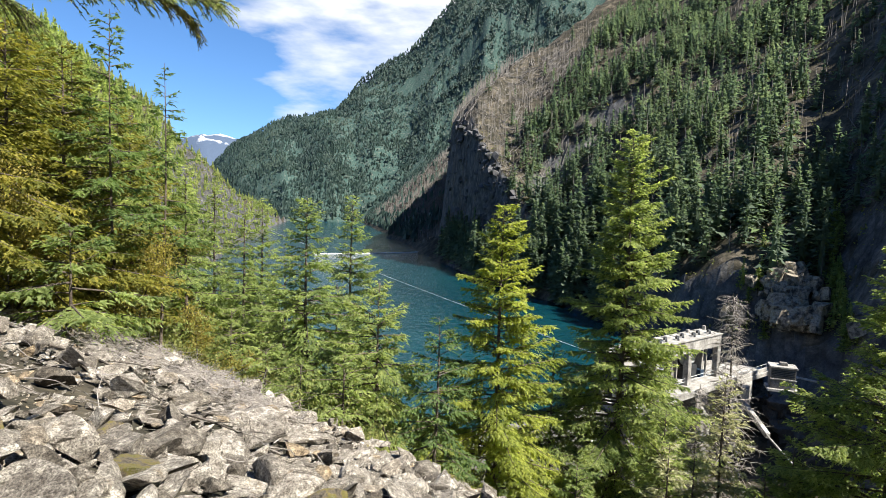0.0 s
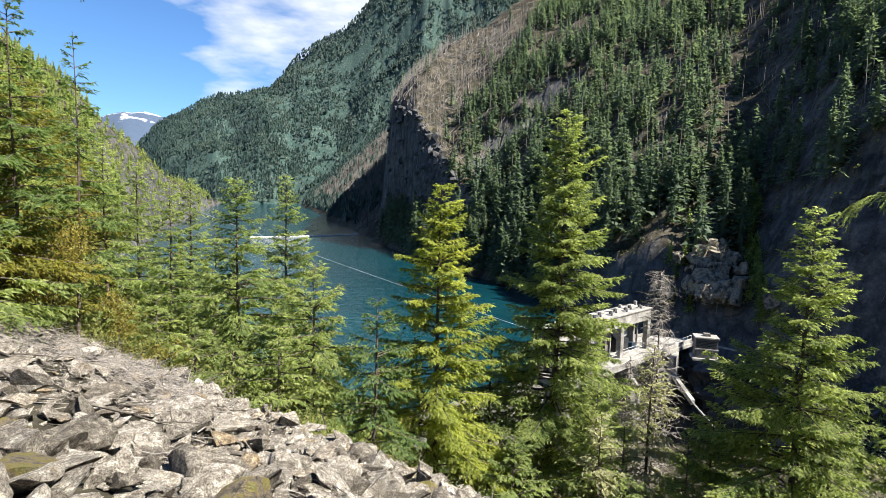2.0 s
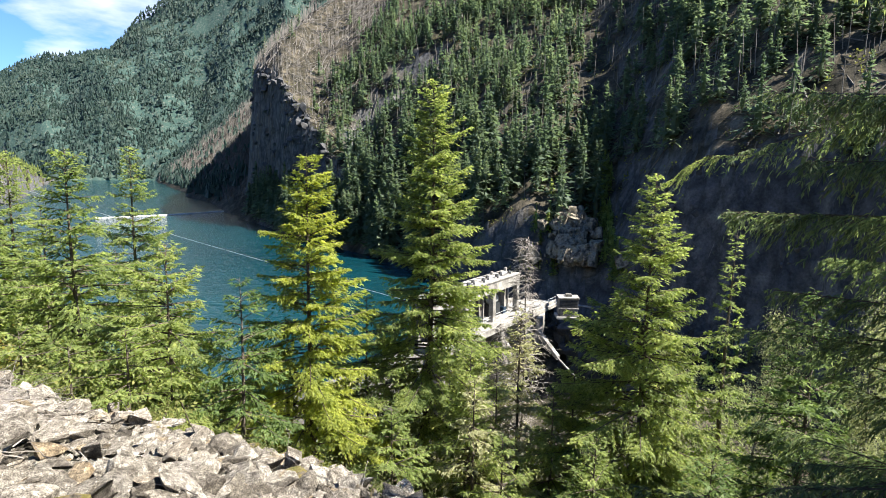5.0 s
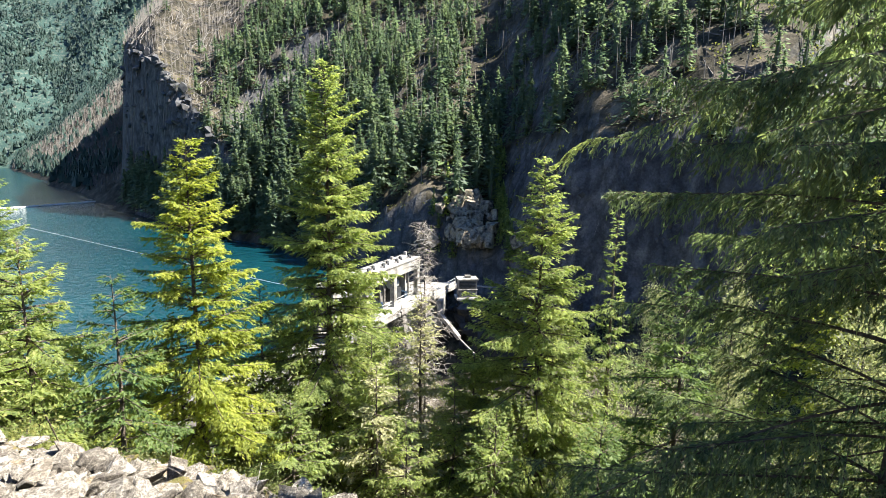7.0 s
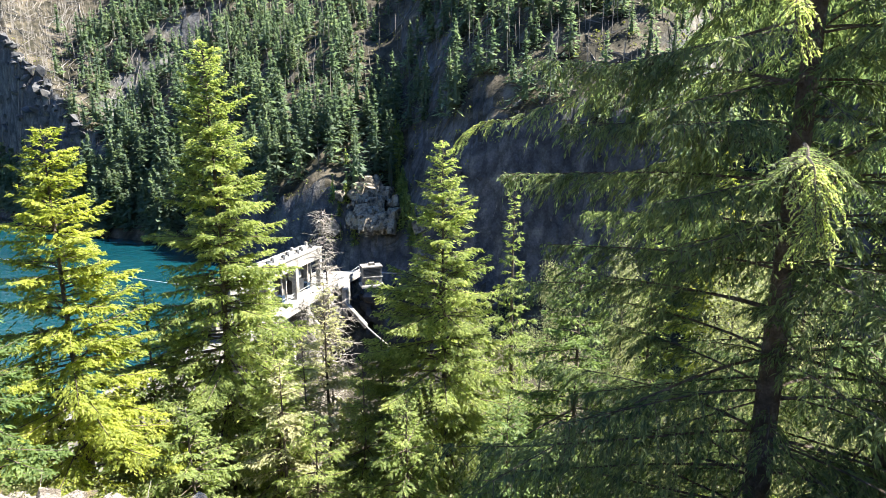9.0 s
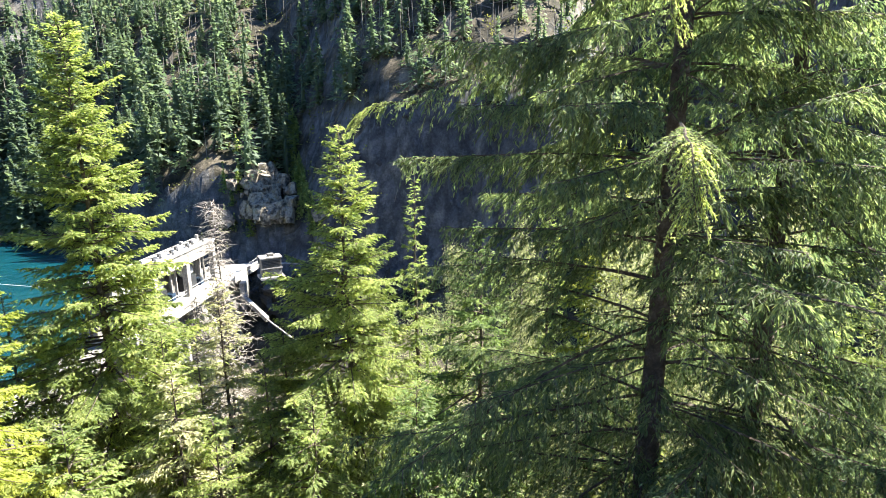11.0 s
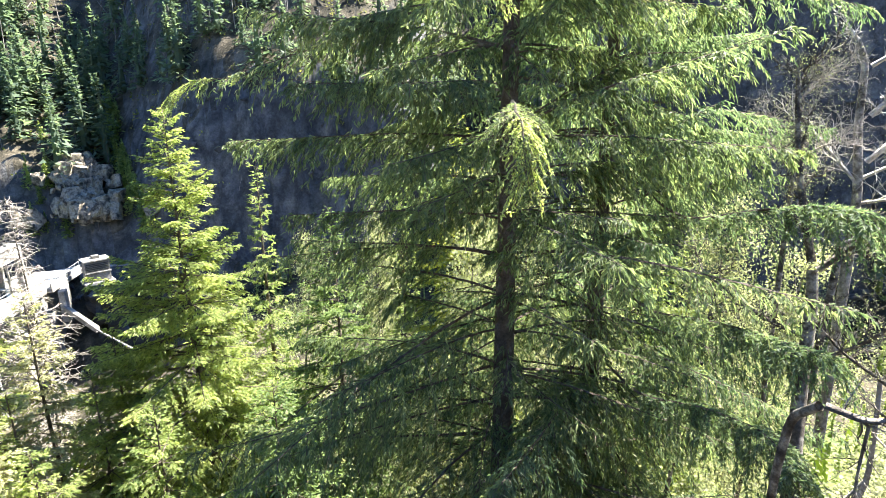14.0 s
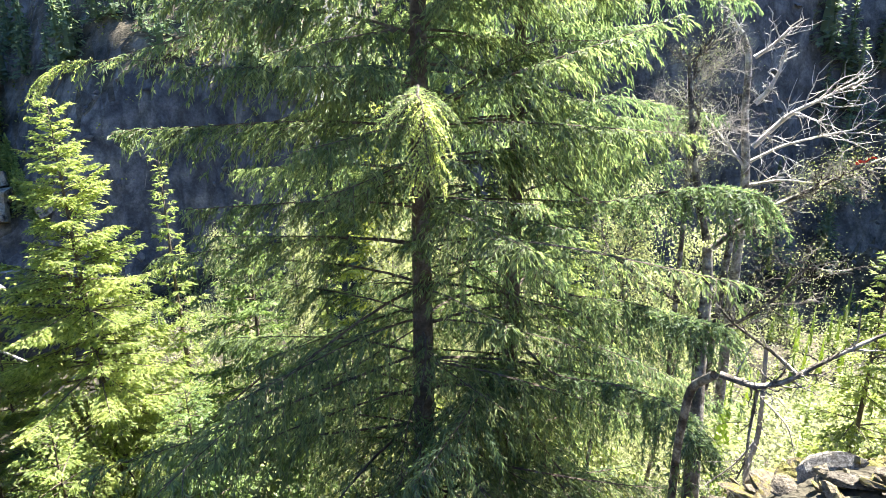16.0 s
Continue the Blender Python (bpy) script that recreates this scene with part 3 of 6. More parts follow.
def conifer_parts(rng, H, R, start=0.1, gap=0.088, sparse=1.0, blade=0.16, wide=0.041, twig_gap=0.155, hang=0.25, bend=0.02, lift=0.0, zmax=1.0, only=None, stem=1.0):
    """Trunk path, branch paths and needle blades of a fir of height H and crown radius R, its foot at the origin."""
    n = int(H * (1 - start) / (gap * 1.18))
    u = start + (1 - start) * (np.arange(n) + rng.random(n)) / n * 0.985
    ring = 0.5 * rng.uniform(0.85, 1.15) / H
    u = np.clip(np.where(u < 0.82, ring * np.round(u / ring) + rng.normal(0, 0.15 / H, n), u), start, 0.985)
    phi = np.arange(n) * 2.39996 + rng.normal(0, 0.35, n)
    prof = 1.45 * np.clip(1.02 - u, 0, 1) ** 0.8 * np.clip(0.55 + (u - start) * 4, 0, 1)
    lean_to, tier = rng.uniform(0, 6.28), rng.uniform(0.72, 1.2, 400)
    L = R * prof * rng.uniform(0.6, 1.2, n) * tier[(u * H / 0.5).astype(int) % 400] * (1 + 0.16 * np.cos(phi - lean_to + 3 * u)) + 0.12
    if only is not None:
        keep = only(u * H, phi)
    else:
        keep = rng.random(n) < sparse
    keep &= u < zmax
    u, phi, L = u[keep], phi[keep], L[keep]
    n = len(u)
    sway = bend * H * np.sin(u * 2.2)
    e = np.radians(-14 + 52 * u ** 1.6 + lift + rng.normal(0, 7, n))
    trunk_u = np.linspace(0, 1, 14)
    r0 = (0.008 * H + 0.025) * stem
    trunk = np.stack([bend * H * np.sin(trunk_u * 2.2), 0 * trunk_u, trunk_u * H, r0 * (1 - trunk_u) ** 0.9 + 0.008], -1)
    root = np.stack([sway, 0 * sway, u * H], -1)
    flat = np.stack([np.cos(phi), np.sin(phi), 0 * phi], -1)
    up = np.array([0, 0, 1.0])

    def at(k, s):
        l = L[k]
        drop = -0.20 * l * s ** 2 + 0.13 * l * s ** 3
        return root[k] + flat[k] * (l * s * np.cos(e[k]))[:, None] + up * (l * s * np.sin(e[k]) + drop)[:, None]

    paths = []
    ss = np.linspace(0, 1, 5)
    for k in range(n):
        p = at(np.full(5, k), ss)
        paths.append(np.column_stack([p, (0.008 + 0.012 * L[k]) * (1 - ss) + 0.004]))
    # twigs along both sides of each branch
    cnt = np.maximum((1.5 * L / twig_gap).astype(int), 2) * 2 + 1
    k = np.repeat(np.arange(n), cnt)
    m = len(k)
    inner = np.clip(0.24 - 0.24 * u[k], 0.06, 0.24)
    s = inner + (1 - inner) * rng.random(m) ** 0.75
    sgn = rng.choice([-1.0, 1.0], m)
    p0 = at(k, s)
    fwd = unit(at(k, np.minimum(s + 0.05, 1.08)) - at(k, np.maximum(s - 0.05, 0)))
    lat = unit(np.cross(fwd, up)) * sgn[:, None]
    spread = rng.uniform(0.35, 1.1, m)
    td = unit(fwd * np.cos(spread)[:, None] + lat * np.sin(spread)[:, None] + up * rng.normal(-0.08, 0.16, m)[:, None])
    tl = np.clip((0.16 + 0.42 * L[k] * (1.04 - s)) * rng.uniform(0.6, 1.2, m), 0.12, 1.1)
    # blades along the twigs
    c2 = np.maximum((tl / (blade * 0.42)).astype(int), 2)
    q = np.repeat(np.arange(m), c2)
    b = len(q)
    w = rng.random(b)
    droop = hang * tl[q] * w ** 2
    p = p0[q] + td[q] * (tl[q] * w)[:, None] - up * droop[:, None]
    sd = rng.choice([-1.0, 1.0], b)
    lat2 = unit(np.cross(td[q], up)) * sd[:, None]
    turn = rng.uniform(0.1, 0.95, b)
    d = unit(td[q] * np.cos(turn)[:, None] + lat2 * np.sin(turn)[:, None] + up * rng.normal(-0.12 - hang * 0.5, 0.22, b)[:, None])
    side = unit(np.cross(d, up) + rng.normal(0, 0.45, (b, 3)))
    ln = blade * rng.uniform(0.6, 1.25, b)
    v, f = spikes(p, d, side, ln, wide * rng.uniform(0.75, 1.35, b), ln * rng.uniform(0, 0.3, b))
    return trunk, paths, v, f


def add_conifer(az, r, top_el, R, mat, label, seed, name="fir_tree", group="slope firs", **kw):
    rng = np.random.default_rng(seed)
    x, y, z = on_ground(az, r)
    z -= 0.15
    H = r * math.tan(radians(rise(top_el))) - z
    tree = empty(name, pose(x, y, z, 0, 0, rng.uniform(0, 360)), label, "tree", group)
    trunk, paths, v, f = conifer_parts(rng, H, R, **kw)
    v1, f1 = tubes([trunk], 9)
    v2, f2 = tubes(paths, 3)
    part_np("trunk", np.vstack([v1, v2]), np.vstack([f1, f2 + len(v1)]), MAT["bark"], tree, "dark furrowed trunk with its boughs", True)
    part_np("crown", v, f, MAT[mat], tree)
    return tree


SUNNY = "sunlit yellow-green fir on the talus slope"
DENSE = "olive-yellow fir in a dense stand beside the talus"
for az, r, el, R, mat, label, kw in (
    (-38.6, 30, 15.5, 3.4, "needles_brown", DENSE, {}),
    (-35.6, 33, 13.2, 3.3, "needles_brown", DENSE, {}),
    (-32.9, 34, 11.0, 3.1, "needles_brown", DENSE, {}),
    (-30.3, 36, 8.6, 3.0, "needles_brown", DENSE, {}),
    (-27.4, 38, 5.0, 2.9, "needles_brown", DENSE, {}),
    (-40.5, 21, 14.5, 3.2, "needles_brown", DENSE, {}),
    (-37.0, 23, 13.2, 3.3, "needles_brown", DENSE, {}),
    (-34.2, 25, 12.0, 3.0, "needles_brown", DENSE, {}),
    (-31.5, 29, 9.2, 2.8, "needles_olive", DENSE, {}),
    (-33.5, 19.5, -2.5, 2.2, "needles_sun", "low green fir with boughs over the talus", dict(start=0.05)),
    (-28.6, 31, 6.5, 2.8, "needles_brown", DENSE, {}),
    (-30.1, 24, 15.0, 2.0, "needles_dark", "tall scraggly fir with sparse upper limbs", dict(sparse=0.8, start=0.3, stem=0.5)),
    (-26.7, 25, 11.5, 1.6, "needles_dark", "thin fir with a bare dark trunk and sparse top", dict(sparse=0.6, start=0.22, stem=0.5)),
    (-24.3, 31, 3.2, 2.3, "needles_sun", SUNNY, {}),
    (-22.0, 36, 1.6, 2.5, "needles_sun", SUNNY, {}),
    (-20.5, 22.5, -10.5, 1.7, "needles_olive", "small yellow-green fir at the talus edge", dict(start=0.03)),
    (-17.5, 20.0, -14.0, 1.5, "needles_sun", "small yellow-green fir at the talus edge", dict(start=0.03)),
    (-14.2, 18.6, -15.5, 1.4, "needles_olive", "small yellow-green fir at the talus edge", dict(start=0.03)),
    (-10.0, 18.6, -15.0, 1.5, "needles_sun", "small yellow-green fir at the talus edge", dict(start=0.03)),
    (-19.8, 32, -0.2, 2.1, "needles_sun", SUNNY, {}),
    (-17.6, 36, 0.3, 2.2, "needles_sun", SUNNY, {}),
    (-16.0, 29, -4.0, 1.7, "needles_olive", SUNNY, dict(sparse=0.95)),
    (-13.3, 25, 0.5, 2.6, "needles_sun", "slender pale green fir with open branches", dict(gap=0.066)),
    (-10.8, 27, -8.0, 2.0, "needles_sun", SUNNY, {}),
    (-8.9, 33, 1.0, 2.3, "needles_sun", "slender fir with an open top above the lake", dict(gap=0.066)),
    (-6.4, 20.5, -7.7, 2.5, "needles_olive", "light green feathery fir at the talus edge", dict(gap=0.066)),
    (-0.5, 19.5, -11.1, 1.6, "needles_dark", "small thin dark green fir", dict(sparse=0.95)),
    (6.2, 24.5, 0.5, 3.3, "needles_yellow", "full yellow-green fir with tiered branches", dict(twig_gap=0.105, gap=0.066)),
    (17.2, 28, 7.6, 4.2, "needles_olive", "tall full fir with a lopsided crown", dict(twig_gap=0.12, gap=0.064)),
    (11.5, 27, -13, 2.4, "needles_sun", SUNNY, {}),
    (22.5, 24, -18, 2.3, "needles_olive", SUNNY, dict(start=0.03)),
    (14.5, 20, -24, 1.6, "needles_sun", SUNNY, dict(start=0.03)),
    (39.4, 26, -0.7, 4.0, "needles_olive", "broad green fir with dense branches", dict(twig_gap=0.125, gap=0.066)),
    (46.6, 27, -5.3, 1.4, "needles_sun", "thin young light green fir", dict(sparse=0.8)),
    (33.0, 27, -18, 2.0, "needles_sun", SUNNY, {}),
    (21.5, 30, -15.5, 2.2, "needles_sun", SUNNY, {}),
    (30.6, 25, -21, 1.9, "needles_sun", SUNNY, dict(start=0.03)),
    (25.8, 21.5, -26, 1.6, "needles_olive", SUNNY, dict(start=0.03)),
    (35.5, 21, -25, 1.7, "needles_sun", SUNNY, dict(start=0.03)),
    # dark needles on these two stand for the near fir's shade
    (46.0, 19, -25, 1.9, "needles_dark", "fir low on the slope, its green darkened to stand for shade", dict(start=0.03)),
    (52.0, 23, -10, 3.2, "needles_dark", "fir low on the slope, its green darkened to stand for shade", dict(start=0.03)),
    (64.0, 29, -1.5, 2.8, "needles_yellow", SUNNY, {}),
    (82.0, 27, -1.0, 2.8, "needles_sun", SUNNY, {}),
    (59.0, 30, -9, 2.2, "needles_sun", SUNNY, dict(start=0.03)),
    (86.0, 28, -12, 2.2, "needles_sun", SUNNY, dict(start=0.03)),
    (108.2, 26, -11.6, 2.0, "needles_olive", "young pale green conifer on the lower slope", dict(sparse=0.9)),
):
    add_conifer(az, r, el, R, mat, label, int(1000 + az * 10), **kw)


# ---- broken rock ----
def rock_shape(rng, sub=2, flat=0.75):
    """An angular block: a ball cut by random planes, then roughened."""
    bm = bmesh.new()
    bmesh.ops.create_icosphere(bm, subdivisions=sub, radius=1.0)
    v = np.array([q.co[:] for q in bm.verts])
    f = np.array([[q.index for q in fc.verts] for fc in bm.faces])
    bm.free()
    for _ in range(11):
        nrm = unit(rng.normal(0, 1, 3))
        d = rng.uniform(0.22, 0.66)
        h = v @ nrm
        over = h > d
        v[over] -= np.outer(h[over] - d, nrm)
    v *= np.array([1.0, rng.uniform(0.55, 0.9), rng.uniform(0.28, 0.65) * flat / 0.75])
    lump = np.array([noise.fractal(Vector(q) * 2.3 + Vector((k0, 0, 0)), 0.9, 2.1, 3) for q in v for k0 in (float(len(v)),)])
    v += unit(v) * (0.035 * lump)[:, None]
    return v, f


rock_rng = np.random.default_rng(21)
ROCKS = [rock_shape(rock_rng, 2) for _ in range(14)]
SMALL = [rock_shape(rock_rng, 1) for _ in range(10)]
def turn_matrix(rng):
    return Euler((rng.normal(0, 0.35), rng.normal(0, 0.35), rng.uniform(0, 6.28))).to_matrix()


# ---- far woods ----
def skirt_mesh(rng, places, heights, widths, tiers, points, ragged):
    """Stacked ragged skirts round the stem of each conifer: verts and triangles."""
    n = len(places)
    V, F = [], []
    m = points * 2
    per = m + 1
    for t in range(tiers):
        f0 = t / tiers
        z0 = heights * (0.12 + 0.80 * f0 - 0.02)
        z1 = heights * np.minimum(0.12 + 0.80 * f0 + 1.5 / tiers * 0.88, 1.0)
        rad = widths * (1.02 - f0) ** 0.85 * rng.uniform(0.75, 1.2, n)
        th = np.arange(m)[None] * 2 * np.pi / m + rng.uniform(0, 6.28, (n, 1))
        rr = rad[:, None] * np.where(np.arange(m)[None] % 2 == 0, 1.0, 1 - ragged * 1.4) * rng.uniform(0.65, 1.25, (n, m))
        zz = z0[:, None] + heights[:, None] * rng.normal(0, 0.018, (n, m)) + np.where(np.arange(m)[None] % 2 == 0, 0, 0.05) * heights[:, None]
        ring = np.stack([places[:, 0:1] + rr * np.cos(th), places[:, 1:2] + rr * np.sin(th), places[:, 2:3] + zz], -1)
        apex = np.stack([places[:, 0], places[:, 1], places[:, 2] + z1], -1)[:, None]
        V.append(np.concatenate([ring, apex], 1).reshape(-1, 3))
        base = (np.arange(n) * per + t * n * per)[:, None]
        i = np.arange(m)[None]
        F.append(np.stack([base + i, base + (i + 1) % m, np.broadcast_to(base + m, (n, m))], -1).reshape(-1, 3))
    return np.concatenate(V), np.concatenate(F)


def tier_forest(name, places, heights, widths, mat, label, tiers, points, seed, ragged=0.35):
    """Many far conifers in one mesh."""
    rng = np.random.default_rng(seed)
    ob = new(name, mesh_np(name, *skirt_mesh(rng, places, heights, widths, tiers, points, ragged), mat))
    return tagged(ob, label, "forest", kind="stuff")


def spray_forest(name, places, heights, widths, mat, label, sprays, seed):
    """Many distant conifers in one mesh: short sprays set through a tiered cone round each stem, finer on the nearer trees."""
    rng = np.random.default_rng(seed)
    n = len(places)
    fine = np.clip(np.hypot(places[:, 0], places[:, 1]) / 240, 0.32, 1.15)
    k = np.repeat(np.arange(n), (sprays / fine ** 1.35).astype(int))
    m = len(k)
    up = np.array([0, 0, 1.0])
    u = 0.05 + 0.95 * rng.random(m) ** 1.25
    phi = rng.uniform(0, 6.283, m)
    tier = 1 + 0.22 * np.sin(u * rng.uniform(35, 55, n)[k] + rng.uniform(0, 6, n)[k]) + 0.25 * np.sin(phi * 2 + u * 9 + rng.uniform(0, 6, n)[k])
    rho = widths[k] * (1.0 - u) ** 0.9 * tier * rng.uniform(0.5, 1.06, m)
    flat = np.stack([np.cos(phi), np.sin(phi), 0 * phi], -1)
    turn = phi + rng.normal(0, 0.45, m)
    d = unit(np.stack([np.cos(turn), np.sin(turn), rng.normal(-0.3, 0.3, m) + 1.2 * u ** 4], -1))
    ln = (heights[k] * 0.125 * (1.1 - 0.6 * u) * fine[k] + 0.1) * rng.uniform(0.6, 1.35, m)
    p = places[k] + flat * rho[:, None] + up * (heights[k] * u - 0.3 * rho)[:, None] - d * (0.45 * ln)[:, None]
    side = unit(np.stack([-np.sin(turn), np.cos(turn), rng.normal(0, 0.4, m)], -1))
    wd = side * (ln * rng.uniform(0.24, 0.4, m))[:, None]
    v = np.stack([p - wd, p + wd, p + d * ln[:, None]], 1).reshape(-1, 3)
    f = np.arange(3 * m).reshape(-1, 3)
    th = np.arange(5)[None] * 1.2566 + rng.uniform(0, 6.28, (n, 1))
    rr = (widths * 0.24)[:, None] * rng.uniform(0.7, 1.2, (n, 5))
    ring = np.stack([places[:, 0:1] + rr * np.cos(th), places[:, 1:2] + rr * np.sin(th), places[:, 2:3] + heights[:, None] * rng.uniform(0.06, 0.16, (n, 5))], -1)
    core = np.concatenate([ring, (places + up * (heights * 0.97)[:, None])[:, None]], 1).reshape(-1, 3)
    m5 = np.arange(5)
    cf = (np.stack([m5, (m5 + 1) % 5, np.full(5, 5)], -1)[None] + (np.arange(n) * 6)[:, None, None]).reshape(-1, 3)
    v, f = np.vstack([v, core]), np.concatenate([f, cf + len(v)])
    ob = new(name, mesh_np(name, v, f, mat))
    return tagged(ob, label, "forest", kind="stuff")


def scatter(rng, n, az0, az1, r0, r1):
    az = rng.uniform(az0, az1, n)
    r = np.sqrt(rng.uniform(r0 ** 2, r1 ** 2, n))
    x, y = r * np.sin(np.radians(bearing(az))), r * np.cos(np.radians(bearing(az)))
    z = land(x, y)
    step = 2.0
    gx, gy = (land(x + step, y) - z) / step, (land(x, y + step) - z) / step
    return az, r, x, y, z, np.hypot(gx, gy)


def plant_hillside():
    rng = np.random.default_rng(5)
    az, r, x, y, z, g = scatter(rng, 29000, -0.5, 122, 118, 560)
    el = np.degrees(np.arctan2(z, r))
    clump = np.array([noise.fractal((a / 45, b / 45, 3.1), 1.0, 2.0, 3) for a, b in zip(x, y)])
    line = table(az, [(0, 1), (6, 4), (9, 8), (13, 13), (16, 20), (18, 16), (23, 9), (30, 5), (36, 3), (60, 2), (122, 4)])
    above = np.clip((el - line) / 2.5, 0, 1)
    burnt = above * np.where(az < 16, 0.97, table(az, [(16, 0.15), (24, 0.15), (30, 0.35), (38, 0.68), (52, 0.72), (90, 0.4)]) * np.interp(el, [9, 13], [1.0, 0.2]))
    toe = table(az, RIGHT_TOE)
    bare = np.exp(-(((az - 42) / 7.2) ** 6)) * ((r - toe > 3) & (r - toe < 34)) + ((az > 0) & (az < 5.5) & (r - toe > 44) & (r - toe < 72))
    wall = ((az > 34) & (az < 52) & (el < table(az, [(34, 1.2), (44, 2.4), (52, 3.5)]))) | ((az > 19.8) & (az < 29.5) & (el < -3.8 + clump))
    bare = np.maximum(bare, wall)
    seen = el < table(az, [(0, 21), (38, 19.5), (52, 16.5), (66, 14.5), (76, 13), (97, 10.5), (112, 9)])
    keep = (z > WATER + 2) & (el < 33) & (g < np.where(az > 70, 6.0, 2.8)) & ((bare < 0.5) | (rng.random(len(az)) < 0.07)) & (rng.random(len(az)) < (0.5 + 0.8 * clump) * (1 - burnt) * np.where(seen, 1, 0.12) * np.interp(el, [-12, 1, 5, 9], [0.66, 0.72, 0.62, 0.64]))
    p = np.stack([x, y, z - 0.4], -1)[keep]
    h = (9 + 11 * rng.random(len(p)) ** 1.2) * np.interp(el[keep], [-12, 1, 7, 20], [1.3, 1.2, 0.95, 0.95])
    wide = h * rng.uniform(0.21, 0.29, len(p))
    near = np.hypot(p[:, 0], p[:, 1]) < 300
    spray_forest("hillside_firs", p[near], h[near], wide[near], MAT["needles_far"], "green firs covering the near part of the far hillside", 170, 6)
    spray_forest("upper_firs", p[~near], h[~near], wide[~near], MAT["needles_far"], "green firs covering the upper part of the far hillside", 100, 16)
    b_az, b_r, b_x, b_y, b_z, _ = scatter(rng, 1500, 0.2, 17, 215, 480)
    bench = (b_r - table(b_az, RIGHT_TOE) > 3) & (b_r - table(b_az, RIGHT_TOE) < 46) & (b_z > WATER + 0.5)
    bp = np.stack([b_x, b_y, b_z - 0.4], -1)[bench]
    bh = rng.uniform(14, 25, len(bp))
    spray_forest("shore_firs", bp, bh, bh * rng.uniform(0.2, 0.27, len(bp)), MAT["needles_far"], "tall firs on the bench below the cliff", 230, 7)
    dead = (z > WATER + 2) & (el < 33) & (g < 2.2) & ~keep & (bare < 0.5) & ((el < 22) & (rng.random(len(az)) < 0.09 + 0.16 * (el > 3) + 0.4 * burnt * np.where(az < 16, 1, 0.4)))
    q = np.stack([x, y, z - 0.4], -1)[dead]
    paths = []
    for a in q:
        hh = rng.uniform(6, 14)
        lean = rng.normal(0, 0.05, 2) * hh
        paths.append([(a[0], a[1], a[2], 0.17), (a[0] + lean[0], a[1] + lean[1], a[2] + hh, 0.06)])
    v, f = tubes(paths, 3)
    tagged(new("dead_snags", mesh_np("dead_snags", v, f, MAT["snagwood"])), "grey burnt standing snags on the far hillside", "dead trees", kind="stuff")


def strew_hillside():
    """Fallen logs, brush and broken rock on the far hillside and its cliffs."""
    rng = np.random.default_rng(15)
    az, r, x, y, z, g = scatter(rng, 2600, 2, 118, 150, 480)
    ok = (z > WATER + 4) & (g < 1.6) & (np.degrees(np.arctan2(z, r)) < 18)
    paths = []
    for a, b, c in zip(x[ok], y[ok], z[ok]):
        t, ln = rng.uniform(0, math.pi), rng.uniform(4, 12)
        dx, dy = math.cos(t) * ln, math.sin(t) * ln
        e = float(land(np.array([a + dx]), np.array([b + dy]))[0])
        paths.append([(a, b, c + 0.5, 0.22), (a + dx, b + dy, e + 0.5, 0.12)])
    az, r, x, y, z, g = scatter(rng, 1300, 0.5, 12, 320, 560)
    for a, b, c in zip(x, y, z):
        if c > 10:
            t, ln = rng.uniform(0, math.pi), rng.uniform(4, 11)
            dx, dy = math.cos(t) * ln, math.sin(t) * ln
            e = float(land(np.array([a + dx]), np.array([b + dy]))[0])
            paths.append([(a, b, c + 0.5, 0.3), (a + dx, b + dy, e + 0.5, 0.16)])
    v, f = tubes(paths, 3)
    tagged(new("fallen_logs", mesh_np("fallen_logs", v, f, MAT["snagwood"])), "grey fallen logs lying on the far hillside", "logs", kind="stuff")
    az, r, x, y, z, g = scatter(rng, 6500, 0, 118, 125, 420)
    ok = (z > WATER + 2) & (g < 4.5)
    p0 = np.stack([x, y, z], -1)[ok]
    k = np.repeat(np.arange(len(p0)), 9)
    n = len(k)
    d = unit(rng.normal(0, 1, (n, 3)) + (0, 0, 0.5))
    size = rng.uniform(0.8, 2.6, len(p0))[k]
    p = p0[k] + d * (size * rng.random(n))[:, None] * 0.9
    ln = rng.uniform(0.4, 1.0, n)
    v, f = blades(p, d, unit(np.cross(d, rng.normal(0, 1, (n, 3)))), ln, ln * 0.35, ln * 0.2)
    tagged(new("hillside_brush", mesh_np("hillside_brush", v, f, MAT["brush"])), "olive and tan brush on the far hillside", "shrubs", kind="stuff")
    V, F, off = [], [], 0
    for lo, hi, a, b, count in ((0.2, 7.5, 40, 72, 260), (30, 53, 2, 26, 90), (100, 117, 2, 30, 200), (52, 112, 0, 12, 160), (8, 30, 0, 8, 120)):
        for _ in range(count):
            aa = rng.uniform(lo, hi)
            xx, yy, zz = on_ground(aa, float(table(aa, RIGHT_TOE)) + rng.uniform(a, b))
            s = rng.uniform(1.0, 4.5) * 1.4 if lo < 1 else rng.uniform(0.6, 2.4)
            v, f = SMALL[int(rng.integers(10))]
            v = (v * (s, s, s * rng.uniform(1.0, 2.2))) @ np.array(turn_matrix(rng)).T + (xx, yy, zz)
            V.append(v)
            F.append(f + off)
            off += len(v)
    tagged(new("cliff_rock", mesh_np("cliff_rock", np.concatenate(V), np.concatenate(F), MAT["cliff"])), "dark fractured rock of the cliffs and shore", "cliff", kind="stuff")


